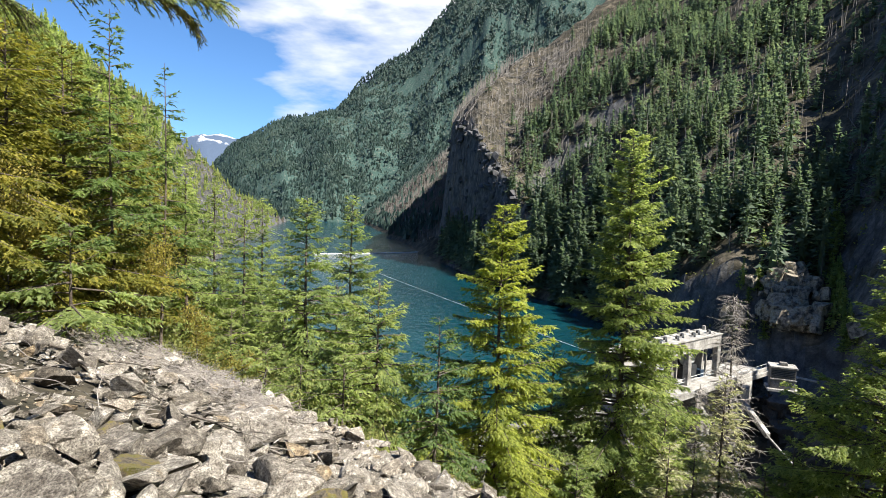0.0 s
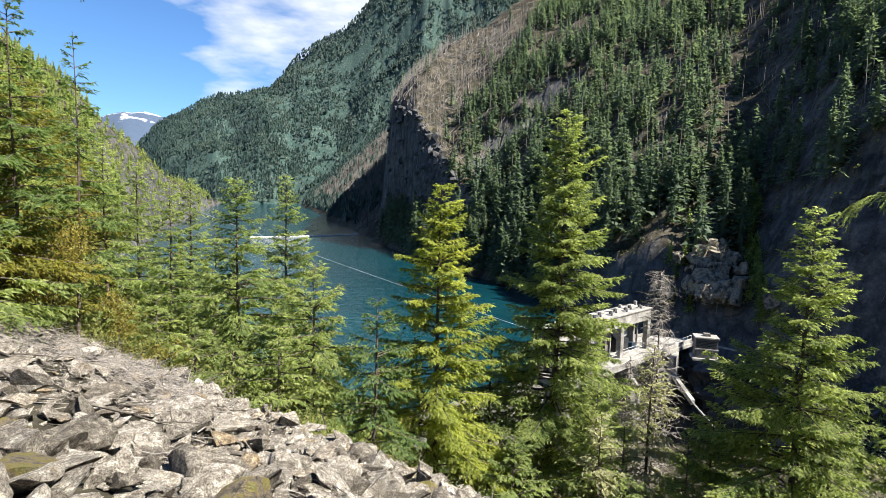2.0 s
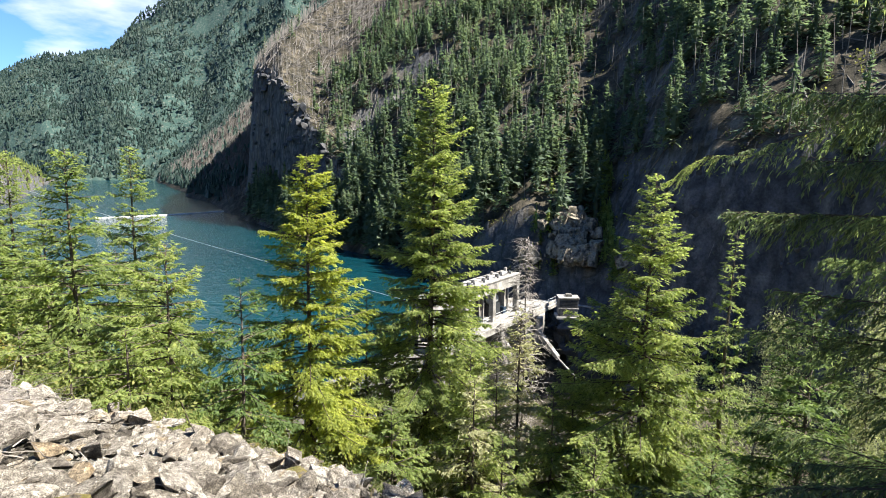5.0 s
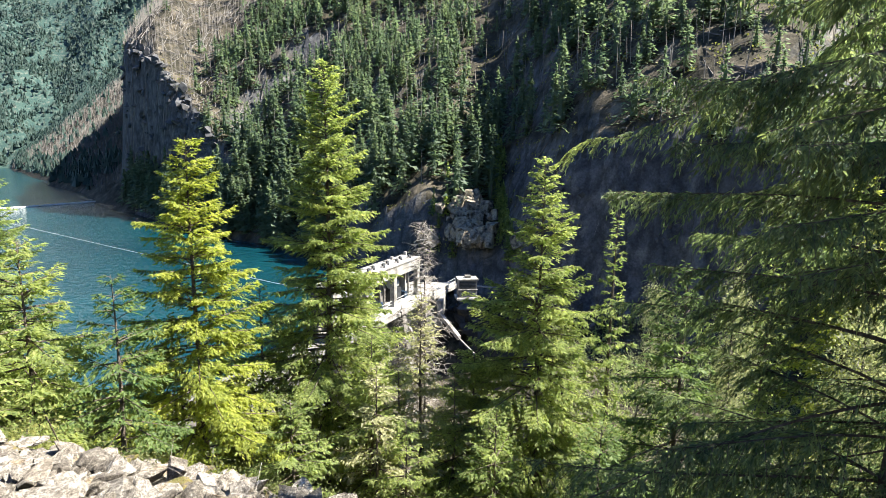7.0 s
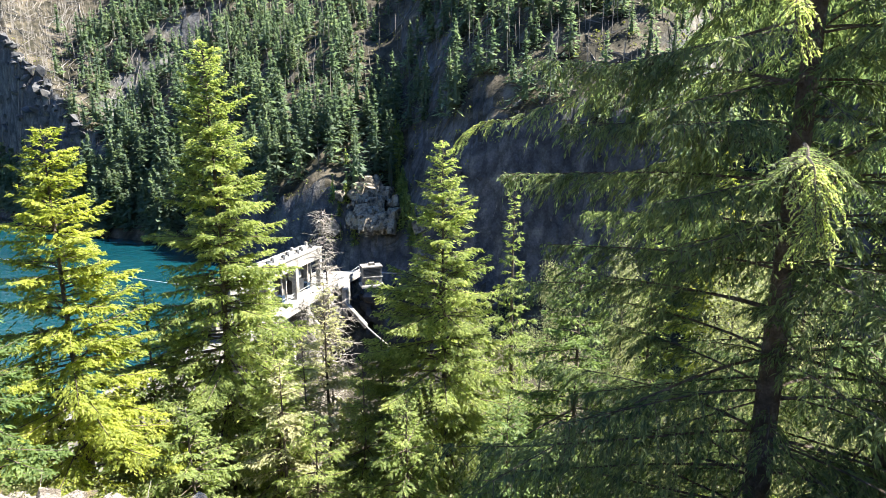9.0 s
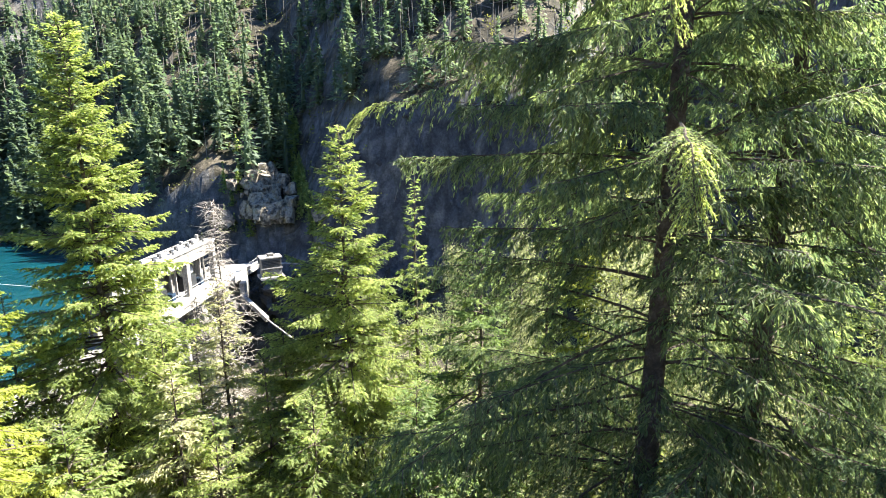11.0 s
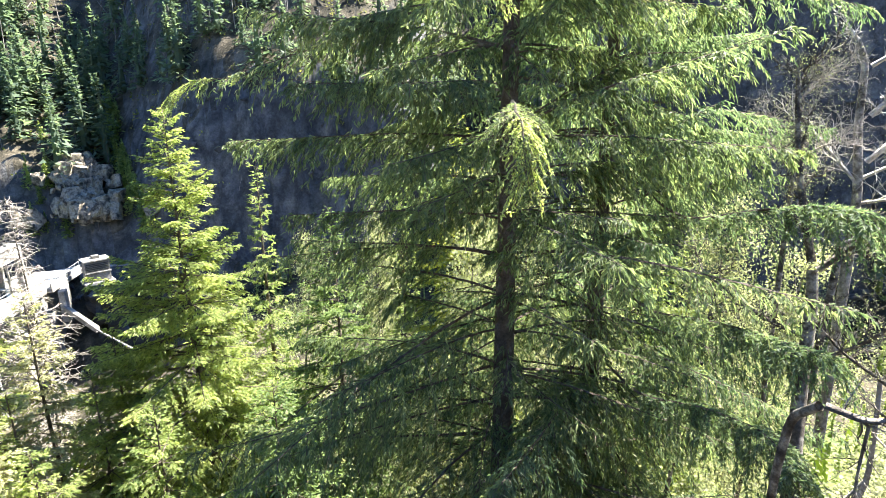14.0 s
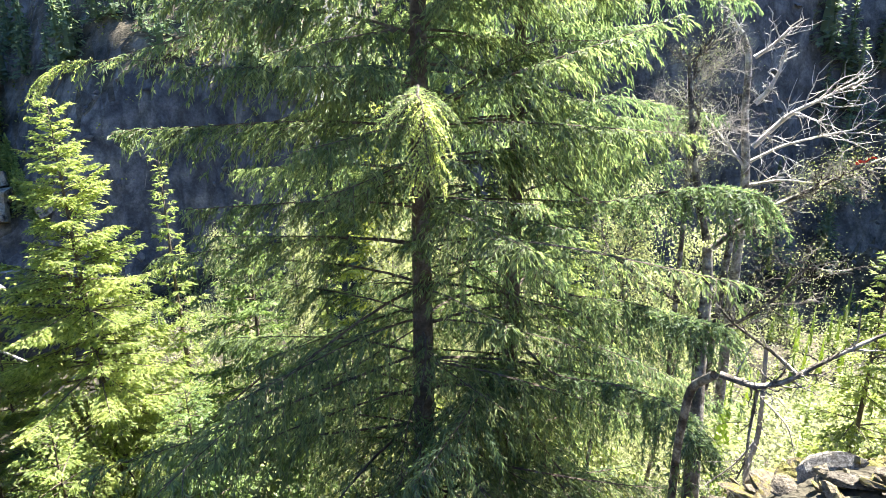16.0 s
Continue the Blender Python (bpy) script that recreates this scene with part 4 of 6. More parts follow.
def plant_mountain():
    rng = np.random.default_rng(8)
    az, r, x, y, z, g = scatter(rng, 52000, -24, 13, 620, 2600)
    el = np.degrees(np.arctan2(z, r))
    clump = np.array([noise.fractal((a / 130, b / 130, 5.1), 1.0, 2.0, 4) for a, b in zip(x, y)])
    spur = (az > -8) & (r < 1500)
    keep = ((az > -15.5) | (r > 1500)) & (z > WATER + 3) & (rng.random(len(az)) < (0.7 + 0.7 * clump) * np.where(spur & (el > -0.8), 0.1, 1.0)) & (el < 24)
    p = np.stack([x, y, z - 0.5], -1)[keep]
    h = rng.uniform(9, 18, len(p))
    tier_forest("mountain_forest", p, h, h * rng.uniform(0.3, 0.42, len(p)), MAT["needles_mountain_hazed"], "conifer forest on the mountain beyond the lake, haze blue put into its green", 2, 3, 9)
    dead = (z > WATER + 3) & spur & ~keep & (el < 24)
    extra = scatter(rng, 2600, -6, 6, 540, 1000)
    q = np.concatenate([np.stack([x, y, z], -1)[dead], np.stack(extra[2:5], -1)[extra[4] > WATER + 6]])
    v, f = tubes([[(a[0], a[1], a[2] - 1, 0.26), (a[0] + hh * 0.04 * math.sin(hh * 9), a[1], a[2] + hh, 0.1)] for a, hh in zip(q, rng.uniform(6, 15, len(q)))], 3)
    tagged(new("spur_snags", mesh_np("spur_snags", v, f, MAT["snagwood"])), "grey burnt snags on the spur above the lake", "dead trees", kind="stuff")


def plant_bank():
    rng = np.random.default_rng(11)
    az, r, x, y, z, g = scatter(rng, 1500, -42, -13, 48, 440)
    keep = (z > WATER + 1.5) & (rng.random(len(az)) < 0.75)
    p = np.stack([x, y, z - 0.4], -1)[keep]
    h = rng.uniform(9, 16, len(p))
    spray_forest("bank_firs", p, h, h * rng.uniform(0.22, 0.3, len(p)), MAT["needles_sun"], "sunlit yellow-green firs on the lake bank", 170, 12)
    az, r, x, y, z, g = scatter(rng, 1400, -10, 118, 26, 140)
    keep = ((z > WATER + 1.0) | (az > 42)) & (np.degrees(np.arctan2(z + 8, r)) < -11) & (rng.random(len(az)) < 0.6)
    p = np.stack([x, y, z - 0.4], -1)[keep]
    h = rng.uniform(3.5, 9, len(p))
    spray_forest("gorge_firs", p, h, h * rng.uniform(0.2, 0.3, len(p)), MAT["needles_sun"], "young firs on the gorge slope below the dam", 62, 13)


def plant_ridge():
    rng = np.random.default_rng(14)
    az, r, x, y, z, g = scatter(rng, 11000, -37, -15.5, 200, 1250)
    toe = table(az, LEFT_TOE)
    clump = np.array([noise.fractal((a / 40, b / 40, 9.1), 1.0, 2.0, 3) for a, b in zip(x, y)])
    keep = (z > WATER + 1.5) & (r < toe + 330) & (rng.random(len(az)) < 0.75 + 0.6 * clump)
    p = np.stack([x, y, z - 0.4], -1)[keep]
    h = rng.uniform(4, 10, len(p))
    tier_forest("ridge_firs", p, h, h * rng.uniform(0.22, 0.34, len(p)), MAT["needles_olive"], "olive-green firs on the ridge beside the lake", 5, 4, 15, 0.45)
    az, r, x, y, z, g = scatter(rng, 6000, -37, -15.5, 180, 800)
    ok = (z > WATER + 1) & (r < table(az, LEFT_TOE) + 330)
    p0 = np.stack([x, y, z], -1)[ok]
    k = np.repeat(np.arange(len(p0)), 8)
    n = len(k)
    d = unit(rng.normal(0, 1, (n, 3)) + (0, 0, 0.6))
    p = p0[k] + d * (rng.uniform(0.8, 3.0, len(p0))[k] * rng.random(n))[:, None]
    ln = rng.uniform(0.8, 2.0, n)
    v, f = blades(p, d, unit(np.cross(d, rng.normal(0, 1, (n, 3)))), ln, ln * 0.4, ln * 0.2)
    tagged(new("ridge_brush", mesh_np("ridge_brush", v, f, MAT["brush"])), "yellow-green brush on the ridge beside the lake", "shrubs", kind="stuff")


plant_ridge()
plant_hillside()
strew_hillside()
plant_mountain()
plant_bank()


# ---- talus: boulders, stones, fallen wood ----
LARGE = [rock_shape(rock_rng, 3) for _ in range(14)]
ROCK_MESH = [mesh_np("rock", v, f, MAT["rock"]) for v, f in LARGE]
MOSS_MESH = [mesh_np("mossy_rock", v, f, MAT["mossy"]) for v, f in LARGE[:5]]


def place_rock(me, x, y, size, rng, label, name="rock", group="talus rocks", sink=0.15, stretch=(1, 1, 1)):
    z = float(land(np.array([x]), np.array([y]))[0])
    ob = new(name, me)
    m = turn_matrix(rng).to_4x4()
    ob.matrix_basis = Matrix.Translation((x, y, z + size * (0.32 - sink))) @ m @ Matrix.Diagonal((size * stretch[0], size * stretch[1], size * stretch[2], 1))
    return tagged(ob, label, "rock", group)


def lay_talus():
    rng = np.random.default_rng(22)
    n = 17000
    az = np.where(rng.random(n) < 0.86, rng.uniform(-62, 22, n), rng.uniform(22, 122, n))
    edge = table(az, SCREE_EDGE)
    rr = np.where(rng.random(n) < 0.8, np.sqrt(rng.uniform(1.6 ** 2, (edge + 0.8) ** 2)), rng.uniform(2.0, 8.0, n))
    x, y = rr * np.sin(np.radians(bearing(az))), rr * np.cos(np.radians(bearing(az)))
    size = np.where(rng.random(n) < 0.5, np.clip(rng.lognormal(-1.75, 0.55, n), 0.07, 0.55), rng.uniform(0.03, 0.09, n))
    keep = rng.random(n) < np.clip((rr / 7), 0.75, 1.0)
    size = np.where(az > 40, np.minimum(size, 0.2), size)
    path = (np.hypot(x - 0.7, y - 0.4) < 1.9) & (size > 0.1)
    keep &= ~path
    x, y, size, az, rr = x[keep], y[keep], size[keep], az[keep], rr[keep]
    order = np.argsort(-(size / (rr + 2.0)))
    single = order[:300]
    words = ("grey angular talus block", "pale grey broken rock on the talus", "brownish weathered talus stone")
    for k in single:
        me = ROCK_MESH[int(rng.integers(len(ROCK_MESH)))]
        moss = rng.random() < (1.0 if az[k] > 30 else 0.06)
        if moss:
            me = MOSS_MESH[int(rng.integers(len(MOSS_MESH)))]
        place_rock(me, x[k], y[k], size[k], rng, sink=-0.1, label= "mossy brown rock at the slope edge" if moss else words[int(size[k] * 100) % 3] + (", large" if size[k] > 0.4 else ""))
    V, F, off = [], [], 0
    rest = order[300:]
    rest = rest[az[rest] < 45]
    z = land(x[rest], y[rest])
    for a, k in enumerate(rest):
        v, f = (ROCKS if size[k] > 0.16 and rr[k] < 7.5 else SMALL)[int(rng.integers(10))]
        v = (v * size[k]) @ np.array(turn_matrix(rng)).T + (x[k], y[k], z[a] + size[k] * rng.uniform(0.1, 0.75))
        V.append(v)
        F.append(f + off)
        off += len(v)
    side = order[300:]
    side = side[(az[side] >= 45) & (rr[side] < 12)]
    z = land(x[side], y[side])
    V2, F2, off2 = [], [], 0
    for a, k in enumerate(side):
        v, f = ROCKS[int(rng.integers(10))]
        v = (v * size[k]) @ np.array(turn_matrix(rng)).T + (x[k], y[k], z[a] + size[k] * rng.uniform(0.0, 0.4))
        V2.append(v)
        F2.append(f + off2)
        off2 += len(v)
    tagged(new("slope_stones", mesh_np("slope_stones", np.concatenate(V2), np.concatenate(F2), MAT["mossy"])), "brown-grey stones at the slope edge", "stones", kind="stuff")
    ob = new("talus_stones", mesh_np("talus_stones", np.concatenate(V), np.concatenate(F), MAT["rock_stuff"]))
    tagged(ob, "grey broken stones covering the talus slope", "stones", kind="stuff")


def island_rock():
    m = MAT["rock"].copy()
    m.name = "talus_rock_many"
    nt = m.node_tree
    for nd in nt.nodes:
        if nd.type == "OBJECT_INFO":
            to = nd.outputs["Random"].links[0].to_socket
            geo = nt.nodes.new("ShaderNodeNewGeometry")
            nt.links.new(geo.outputs["Random Per Island"], to)
            break
    return m


MAT["rock_stuff"] = island_rock()
lay_talus()
lone = np.random.default_rng(31)
place_rock(ROCK_MESH[3], -3.5, 5.6, 0.5, lone, "large grey slabby boulder among the talus", "boulder", "", 0.1, (1.25, 1, 0.9))
place_rock(ROCK_MESH[6], -3.6, 4.9, 0.26, lone, "pale grey block beside the large boulder", "rock")
place_rock(ROCK_MESH[1], -5.8, 8.3, 0.62, lone, "white-grey upright block on the talus", "boulder", "", 0.05, (0.7, 0.7, 0.9))
place_rock(MOSS_MESH[2], -1.9, 14.3, 0.7, lone, "orange-brown mossy slab at the talus edge", "boulder", "", 0.2, (1.4, 0.9, 0.6))
place_rock(MOSS_MESH[4], 1.2, 12.4, 0.6, lone, "dark mossy rock at the talus edge", "boulder", "", 0.2, (1.4, 0.9, 0.7))
for k in range(64):
    a, rr = radians(lone.uniform(0, 38)), lone.uniform(-0.6, 2.6)
    rr += float(table(math.degrees(a), SCREE_EDGE))
    place_rock(MOSS_MESH[k % 5], rr * math.sin(a), rr * math.cos(a), lone.uniform(0.15, 0.5), lone, "mossy orange-brown rock below the talus edge", "boulder", "edge boulders", 0.2, (1.3, 1, 0.7))
for k in range(70):
    place_rock((MOSS_MESH[k % 5], ROCK_MESH[k % 14])[k % 6 == 0], lone.uniform(4.4, 7.6), lone.uniform(-3.4, 0.3), lone.uniform(0.12, 0.34), lone, "brown rock with yellow moss under a bare tree", "boulder", "mossy boulders", 0.2, (1.4, 1, 0.6))


def wander(rng, p, d, length, r0, n=7, bend=0.18, sag=0.0, r1=0.25):
    """A crooked stem: from p along d, tapering from r0."""
    pts, q, v = [], np.array(p, float), unit(np.array(d, float))
    for k in range(n):
        pts.append((*q, r0 * (1 - (1 - r1) * k / (n - 1))))
        v = unit(v + rng.normal(0, bend, 3) + (0, 0, -sag))
        q = q + v * length / (n - 1)
    return np.array(pts)


def lay_deadfall():
    rng = np.random.default_rng(41)
    paths = []
    for _ in range(800):
        az = rng.uniform(-60, 14) if rng.random() < 0.7 else rng.uniform(-42, -18)
        r = rng.uniform(0.35, 1.0) * float(table(az, SCREE_EDGE))
        x, y = r * math.sin(radians(az)), r * math.cos(radians(az))
        z = float(land(np.array([x]), np.array([y]))[0]) + rng.uniform(0.04, 0.3)
        a = rng.uniform(0, 6.28)
        paths.append(wander(rng, (x, y, z), (math.cos(a), math.sin(a), -0.305 * math.cos(a) - 0.376 * math.sin(a) + rng.normal(0, 0.12)), rng.uniform(0.3, 1.1), rng.uniform(0.004, 0.012), 5, 0.2, 0.04))
    for _ in range(1700):
        az, k = rng.uniform(-33, -17), rng.uniform(0.62, 0.97)
        r = k * float(table(az, SCREE_EDGE))
        x, y = r * math.sin(radians(az)), r * math.cos(radians(az))
        z = float(land(np.array([x]), np.array([y]))[0]) + rng.uniform(0.1, 0.5)
        a = rng.uniform(0, 6.28)
        paths.append(wander(rng, (x, y, z), (math.cos(a), math.sin(a), -0.305 * math.cos(a) - 0.376 * math.sin(a) + rng.normal(0, 0.1)), rng.uniform(0.4, 1.4), rng.uniform(0.003, 0.008), 5, 0.2, 0.02))
    v, f = tubes(paths, 3)
    tagged(new("dead_twigs", mesh_np("dead_twigs", v, f, MAT["deadwood"])), "dry grey twigs strewn over the talus", "twigs", kind="stuff")
    for x, y, dx, dy, ln, rad in ((-9.5, 12.0, 0.9, -0.35, 5.5, 0.045), (-6.5, 9.8, 0.8, -0.5, 2.2, 0.035), (-4.2, 8.2, 0.9, 0.3, 1.6, 0.03), (-8.0, 10.5, 0.7, 0.6, 2.6, 0.03), (-3.6, 11.5, 0.8, 0.5, 1.8, 0.03)):
        z = float(land(np.array([x]), np.array([y]))[0]) + 0.32
        p = wander(rng, (x, y, z), (dx, dy, -0.305 * dx - 0.376 * dy), ln, rad, 9, 0.06)
        tw = [p] + [wander(rng, p[k, :3], (dx + rng.normal(0, 0.7), dy + rng.normal(0, 0.7), 0.1), 0.5 * rng.random() + 0.3, rad * 0.4, 4) for k in (3, 4, 6, 7)]
        v, f = tubes(tw, 5)
        tagged(new("fallen_branch", mesh_np("fallen_branch", v, f, MAT["greybark"], True)), "dry fallen branch lying on the talus", "branch", "fallen branches")


lay_deadfall()


# ---- brush on the slopes ----
def brush(name, n, az0, az1, reach, mat, label, seed, leaf, lo, hi, leaves, cap=None, away=0.6):
    rng = np.random.default_rng(seed)
    az = rng.uniform(az0, az1, n)
    edge = table(az, SCREE_EDGE)
    r = edge + away + (reach - edge - away) * rng.random(n) ** 1.3
    x, y = r * np.sin(np.radians(bearing(az))), r * np.cos(np.radians(bearing(az)))
    z = land(x, y)
    ok = (z > WATER + 1) | ((az > 40) & (r > 20))
    h = rng.uniform(lo, hi, n) * np.clip(r / 16, 0.5, 1.6)
    if cap is not None:
        ok &= np.degrees(np.arctan2(z + h, r)) < cap
    x, y, z, h, r = x[ok], y[ok], z[ok], h[ok], r[ok]
    cnt = np.full(len(x), leaves)
    k = np.repeat(np.arange(len(x)), cnt)
    m = len(k)
    d = unit(rng.normal(0, 1, (m, 3)) * (1, 1, 0.8))
    rad = rng.random(m) ** 0.45
    p = np.stack([x[k], y[k], z[k]], -1) + d * (h[k] * 0.55 * rad)[:, None] + np.array([0, 0, 1.0]) * (h[k] * 0.45)[:, None]
    dd = unit(d + rng.normal(0, 0.6, (m, 3)))
    sd = unit(np.cross(dd, rng.normal(0, 1, (m, 3))))
    ln = leaf * rng.uniform(0.6, 1.4, m) * np.clip(r[k] / 22, 0.8, 2.4)
    v, f = blades(p, dd, sd, ln, ln * 0.33, ln * 0.2)
    tagged(new(name, mesh_np(name, v, f, MAT[mat])), label, "shrubs", kind="stuff")


brush("talus_brush", 130, -48, 4, 34, "brush", "yellow-green shrubs along the talus edge", 51, 0.045, 0.4, 1.2, 300)
brush("gorge_brush", 2700, 40, 120, 135, "leaves", "bright yellow-green spring brush on the gorge slope", 52, 0.17, 1.6, 3.8, 40, -12.0, 16)
brush("under_brush", 330, -5, 110, 30, "undergrowth", "low olive shrubs under the slope firs", 54, 0.06, 0.2, 0.8, 80, -17.0)
brush("edge_growth", 170, 0, 50, 13, "undergrowth", "low olive growth and seedlings at the talus edge", 56, 0.06, 0.5, 1.3, 90, None, 0.2)
brush("bank_brush", 700, -60, -5, 130, "brush", "olive shrubs under the bank firs", 53, 0.13, 1.0, 2.4, 52)


# ---- the near firs, each bough a part of its own ----
def near_fir(x, y, z, H, R, seed, label, z_lo, z_hi, blade, wide, gap, twig_gap, mat="needles_near", pack=0.21):
    rng = np.random.default_rng(seed)
    tree = empty("fir_tree", pose(x, y, z), label, "tree", "near firs")
    n = int((z_hi - z_lo) / gap)
    zs = z_lo + (z_hi - z_lo) * (np.arange(n) + rng.random(n)) / n
    zs = z_lo + 0.66 * np.floor((zs - z_lo) / 0.66) + rng.normal(0, 0.07, n)
    tu = np.linspace(0, 1, 20)
    r0 = 0.010 * H + 0.02
    trunk = np.stack([0.10 * np.sin(tu * 5), 0.08 * np.sin(tu * 4 + 1), tu * H, r0 * (1 - tu) ** 0.8 + 0.01], -1)
    part_np("trunk", *tubes([trunk], 14), MAT["bark"], tree, "dark furrowed trunk", True)
    up = np.array([0, 0, 1.0])
    for k, zz in enumerate(zs):
        u = zz / H
        phi = k * 2.39996 + rng.normal(0, 0.3)
        L = R * 1.2 * (1.02 - u) ** 0.45 * rng.uniform(0.35, 1.15)
        aside = abs((phi - math.atan2(0.85 - y, 1.2 - x) + math.pi) % (2 * math.pi) - math.pi)
        L = min(L, 5.0) * float(np.interp(zz + z, [-2.5, -0.5], [1.0, 0.84]))
        if zz + z > -4.9:
            L *= float(np.interp(aside, [0.3, 0.8], [0.6, 1.0]))
        tier = float(np.interp(zz + z, [-7, -5.4, -5.2, -5.05, -3.9, -3.7, -2.85, -2.65, -1.6, -1.3, -1.0, 4.0], [0.85, 0.85, 0.65, 0.95, 0.95, 0.45, 0.35, 1.0, 1.1, 0.85, 1.25, 1.4]))
        full = rng.choice([0.6, 1.05, 1.4]) * tier
        e = radians(-4 + 26 * u + rng.normal(0, 11))
        bow = rng.normal(0, 0.16)
        flat = np.array([math.cos(phi), math.sin(phi), 0])
        cross_dir = np.array([-math.sin(phi), math.cos(phi), 0])
        root = np.array([np.interp(u, tu, trunk[:, 0]), np.interp(u, tu, trunk[:, 1]), zz])

        def at(s):
            return root + flat * (L * s * math.cos(e))[:, None] + up * (L * s * math.sin(e) - 0.34 * L * s ** 2 + 0.16 * L * s ** 3)[:, None] + cross_dir * (bow * L * s ** 2)[:, None]

        ss = np.linspace(0, 1, 8)
        wood = [np.column_stack([at(ss), (0.005 + 0.0048 * L) * (1 - ss) + 0.003])]
        m = int(L * full / twig_gap) * 2 + 2
        s = np.sort(0.16 + 0.84 * rng.random(m) ** 0.75)
        sg = np.where(np.arange(m) % 2 == 0, 1.0, -1.0)
        p0 = at(s)
        fwd = unit(at(s + 0.03) - at(s - 0.03))
        lat = unit(np.cross(fwd, up)) * sg[:, None]
        sp = rng.uniform(0.45, 1.15, m)
        td = unit(fwd * np.cos(sp)[:, None] + lat * np.sin(sp)[:, None])
        tl = np.clip((0.18 + 0.30 * L * (1.03 - s)) * rng.uniform(0.5, 1.25, m), 0.15, 1.15)
        hang = rng.uniform(0.3, 1.1, m) * tl
        for a in range(0, m, 3):
            w = np.linspace(0, 1, 4)
            wood.append(np.column_stack([p0[a] + td[a] * (tl[a] * w)[:, None] - up * (hang[a] * w ** 2)[:, None], 0.005 * (1 - w) + 0.002]))
        v, f = tubes(wood, 3)
        bough = part_np("branch", v, f, MAT["bark"], tree)
        c = np.maximum((tl / (blade * pack)).astype(int), 5)
        q = np.repeat(np.arange(m), c)
        b = len(q)
        w = rng.random(b) ** 0.85
        p = p0[q] + td[q] * (tl[q] * w)[:, None] - up * (hang[q] * w ** 2)[:, None]
        tang = unit(td[q] * tl[q][:, None] - up * (2 * hang[q] * w)[:, None])
        la = unit(np.cross(tang, up) + rng.normal(0, 0.25, (b, 3))) * rng.choice([-1.0, 1.0], b)[:, None]
        tn = rng.uniform(0.2, 0.95, b)
        d = unit(tang * np.cos(tn)[:, None] + la * np.sin(tn)[:, None] + up * rng.normal(-0.1, 0.25, b)[:, None])
        side = unit(np.cross(d, up) + rng.normal(0, 0.5, (b, 3)))
        ln = blade * rng.uniform(0.6, 1.3, b)
        v, f = blades(p, d, side, ln, wide * rng.uniform(0.7, 1.3, b), ln * 0.25)
        part_np("needles", v, f, MAT[mat], bough, "drooping green needles")
    return tree


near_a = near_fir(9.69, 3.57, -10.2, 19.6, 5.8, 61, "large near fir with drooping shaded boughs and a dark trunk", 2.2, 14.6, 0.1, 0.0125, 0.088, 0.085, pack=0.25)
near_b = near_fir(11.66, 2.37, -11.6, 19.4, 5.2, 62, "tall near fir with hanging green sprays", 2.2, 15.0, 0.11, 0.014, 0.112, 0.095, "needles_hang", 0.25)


# ---- sunlit broadleaf trees on the gorge slope ----
def leafy_tree(az, r, top_el, R, seed, mat="leaves", label="spring maple in fresh yellow-green leaf on the gorge slope", group="gorge maples"):
    rng = np.random.default_rng(seed)
    x, y, z = on_ground(az, r)
    H = r * math.tan(radians(rise(top_el))) - z
    tree = empty("maple_tree", pose(x, y, z - 0.2), label, "tree", group)
    stem = wander(rng, (0, 0, 0), (rng.normal(0, 0.08), rng.normal(0, 0.08), 1), H * 0.9, 0.005 * H + 0.015, 10, 0.05)
    part_np("trunk", *tubes([stem], 8), MAT["greybark"], tree, "slim grey trunk", True)
    wood, tips = [], []
    for k in range(int(H * 3.2)):
        t = rng.uniform(0.2, 1.0)
        a = rng.uniform(0, 6.28)
        p = np.array([np.interp(t * 9, np.arange(10), stem[:, q]) for q in range(3)])
        b = wander(rng, p, (math.cos(a), math.sin(a), rng.uniform(0.15, 0.8)), R * rng.uniform(0.4, 1.1) * (1.15 - 0.7 * t), 0.022, 6, 0.16)
        wood.append(b)
        tips += [b[j, :3] for j in (2, 3, 4, 5)]
    part_np("limb_wood", *tubes(wood, 3), MAT["greybark"], tree, "thin branching limbs")["kind"] = "stuff"
    t = np.array(tips)
    n = int(len(t) * 62)
    q = rng.integers(0, len(t), n)
    p = t[q] + rng.normal(0, 0.26, (n, 3))
    d = unit(rng.normal(0, 1, (n, 3)) + (0, 0, -0.2))
    ln = rng.uniform(0.045, 0.1, n)
    v, f = blades(p, d, unit(np.cross(d, rng.normal(0, 1, (n, 3)))), ln, ln * 0.36, ln * 0.2)
    part_np("crown", v, f, MAT[mat], tree, "loose crown of fresh leaves")["kind"] = "stuff"


for k, (az, r, el, R) in enumerate(((55, 26, -9, 2.0), (61, 21, -5.5, 2.2), (67.5, 25, -3.0, 2.6), (74, 19.5, -2.5, 2.4), (79, 24, -1.5, 2.8), (85, 20, -3.5, 2.3), (91, 22, -8, 2.2), (95.5, 26, -12, 2.0), (57, 34, -6.5, 2.4), (71, 33, -1.0, 3.0), (47.5, 33, -9.5, 2.4), (44, 31, -13.5, 2.0), (63.5, 30, -3.5, 2.8), (76.5, 30, -0.5, 3.0), (66, 19, -9, 2.2))):
    leafy_tree(az, r, el, R, 300 + k)
for k, (az, r, el, R) in enumerate(((-29.0, 23.5, -2.0, 1.5), (-33.0, 24, 2.0, 1.9), (-37.5, 21, 4.5, 1.8), (-23.5, 24.5, -9.5, 1.3), (-19.5, 20.5, -14, 1.1))):
    leafy_tree(az, r, el, R, 330 + k, "amber", "small maple in amber-yellow spring bloom among firs", "bank maples")


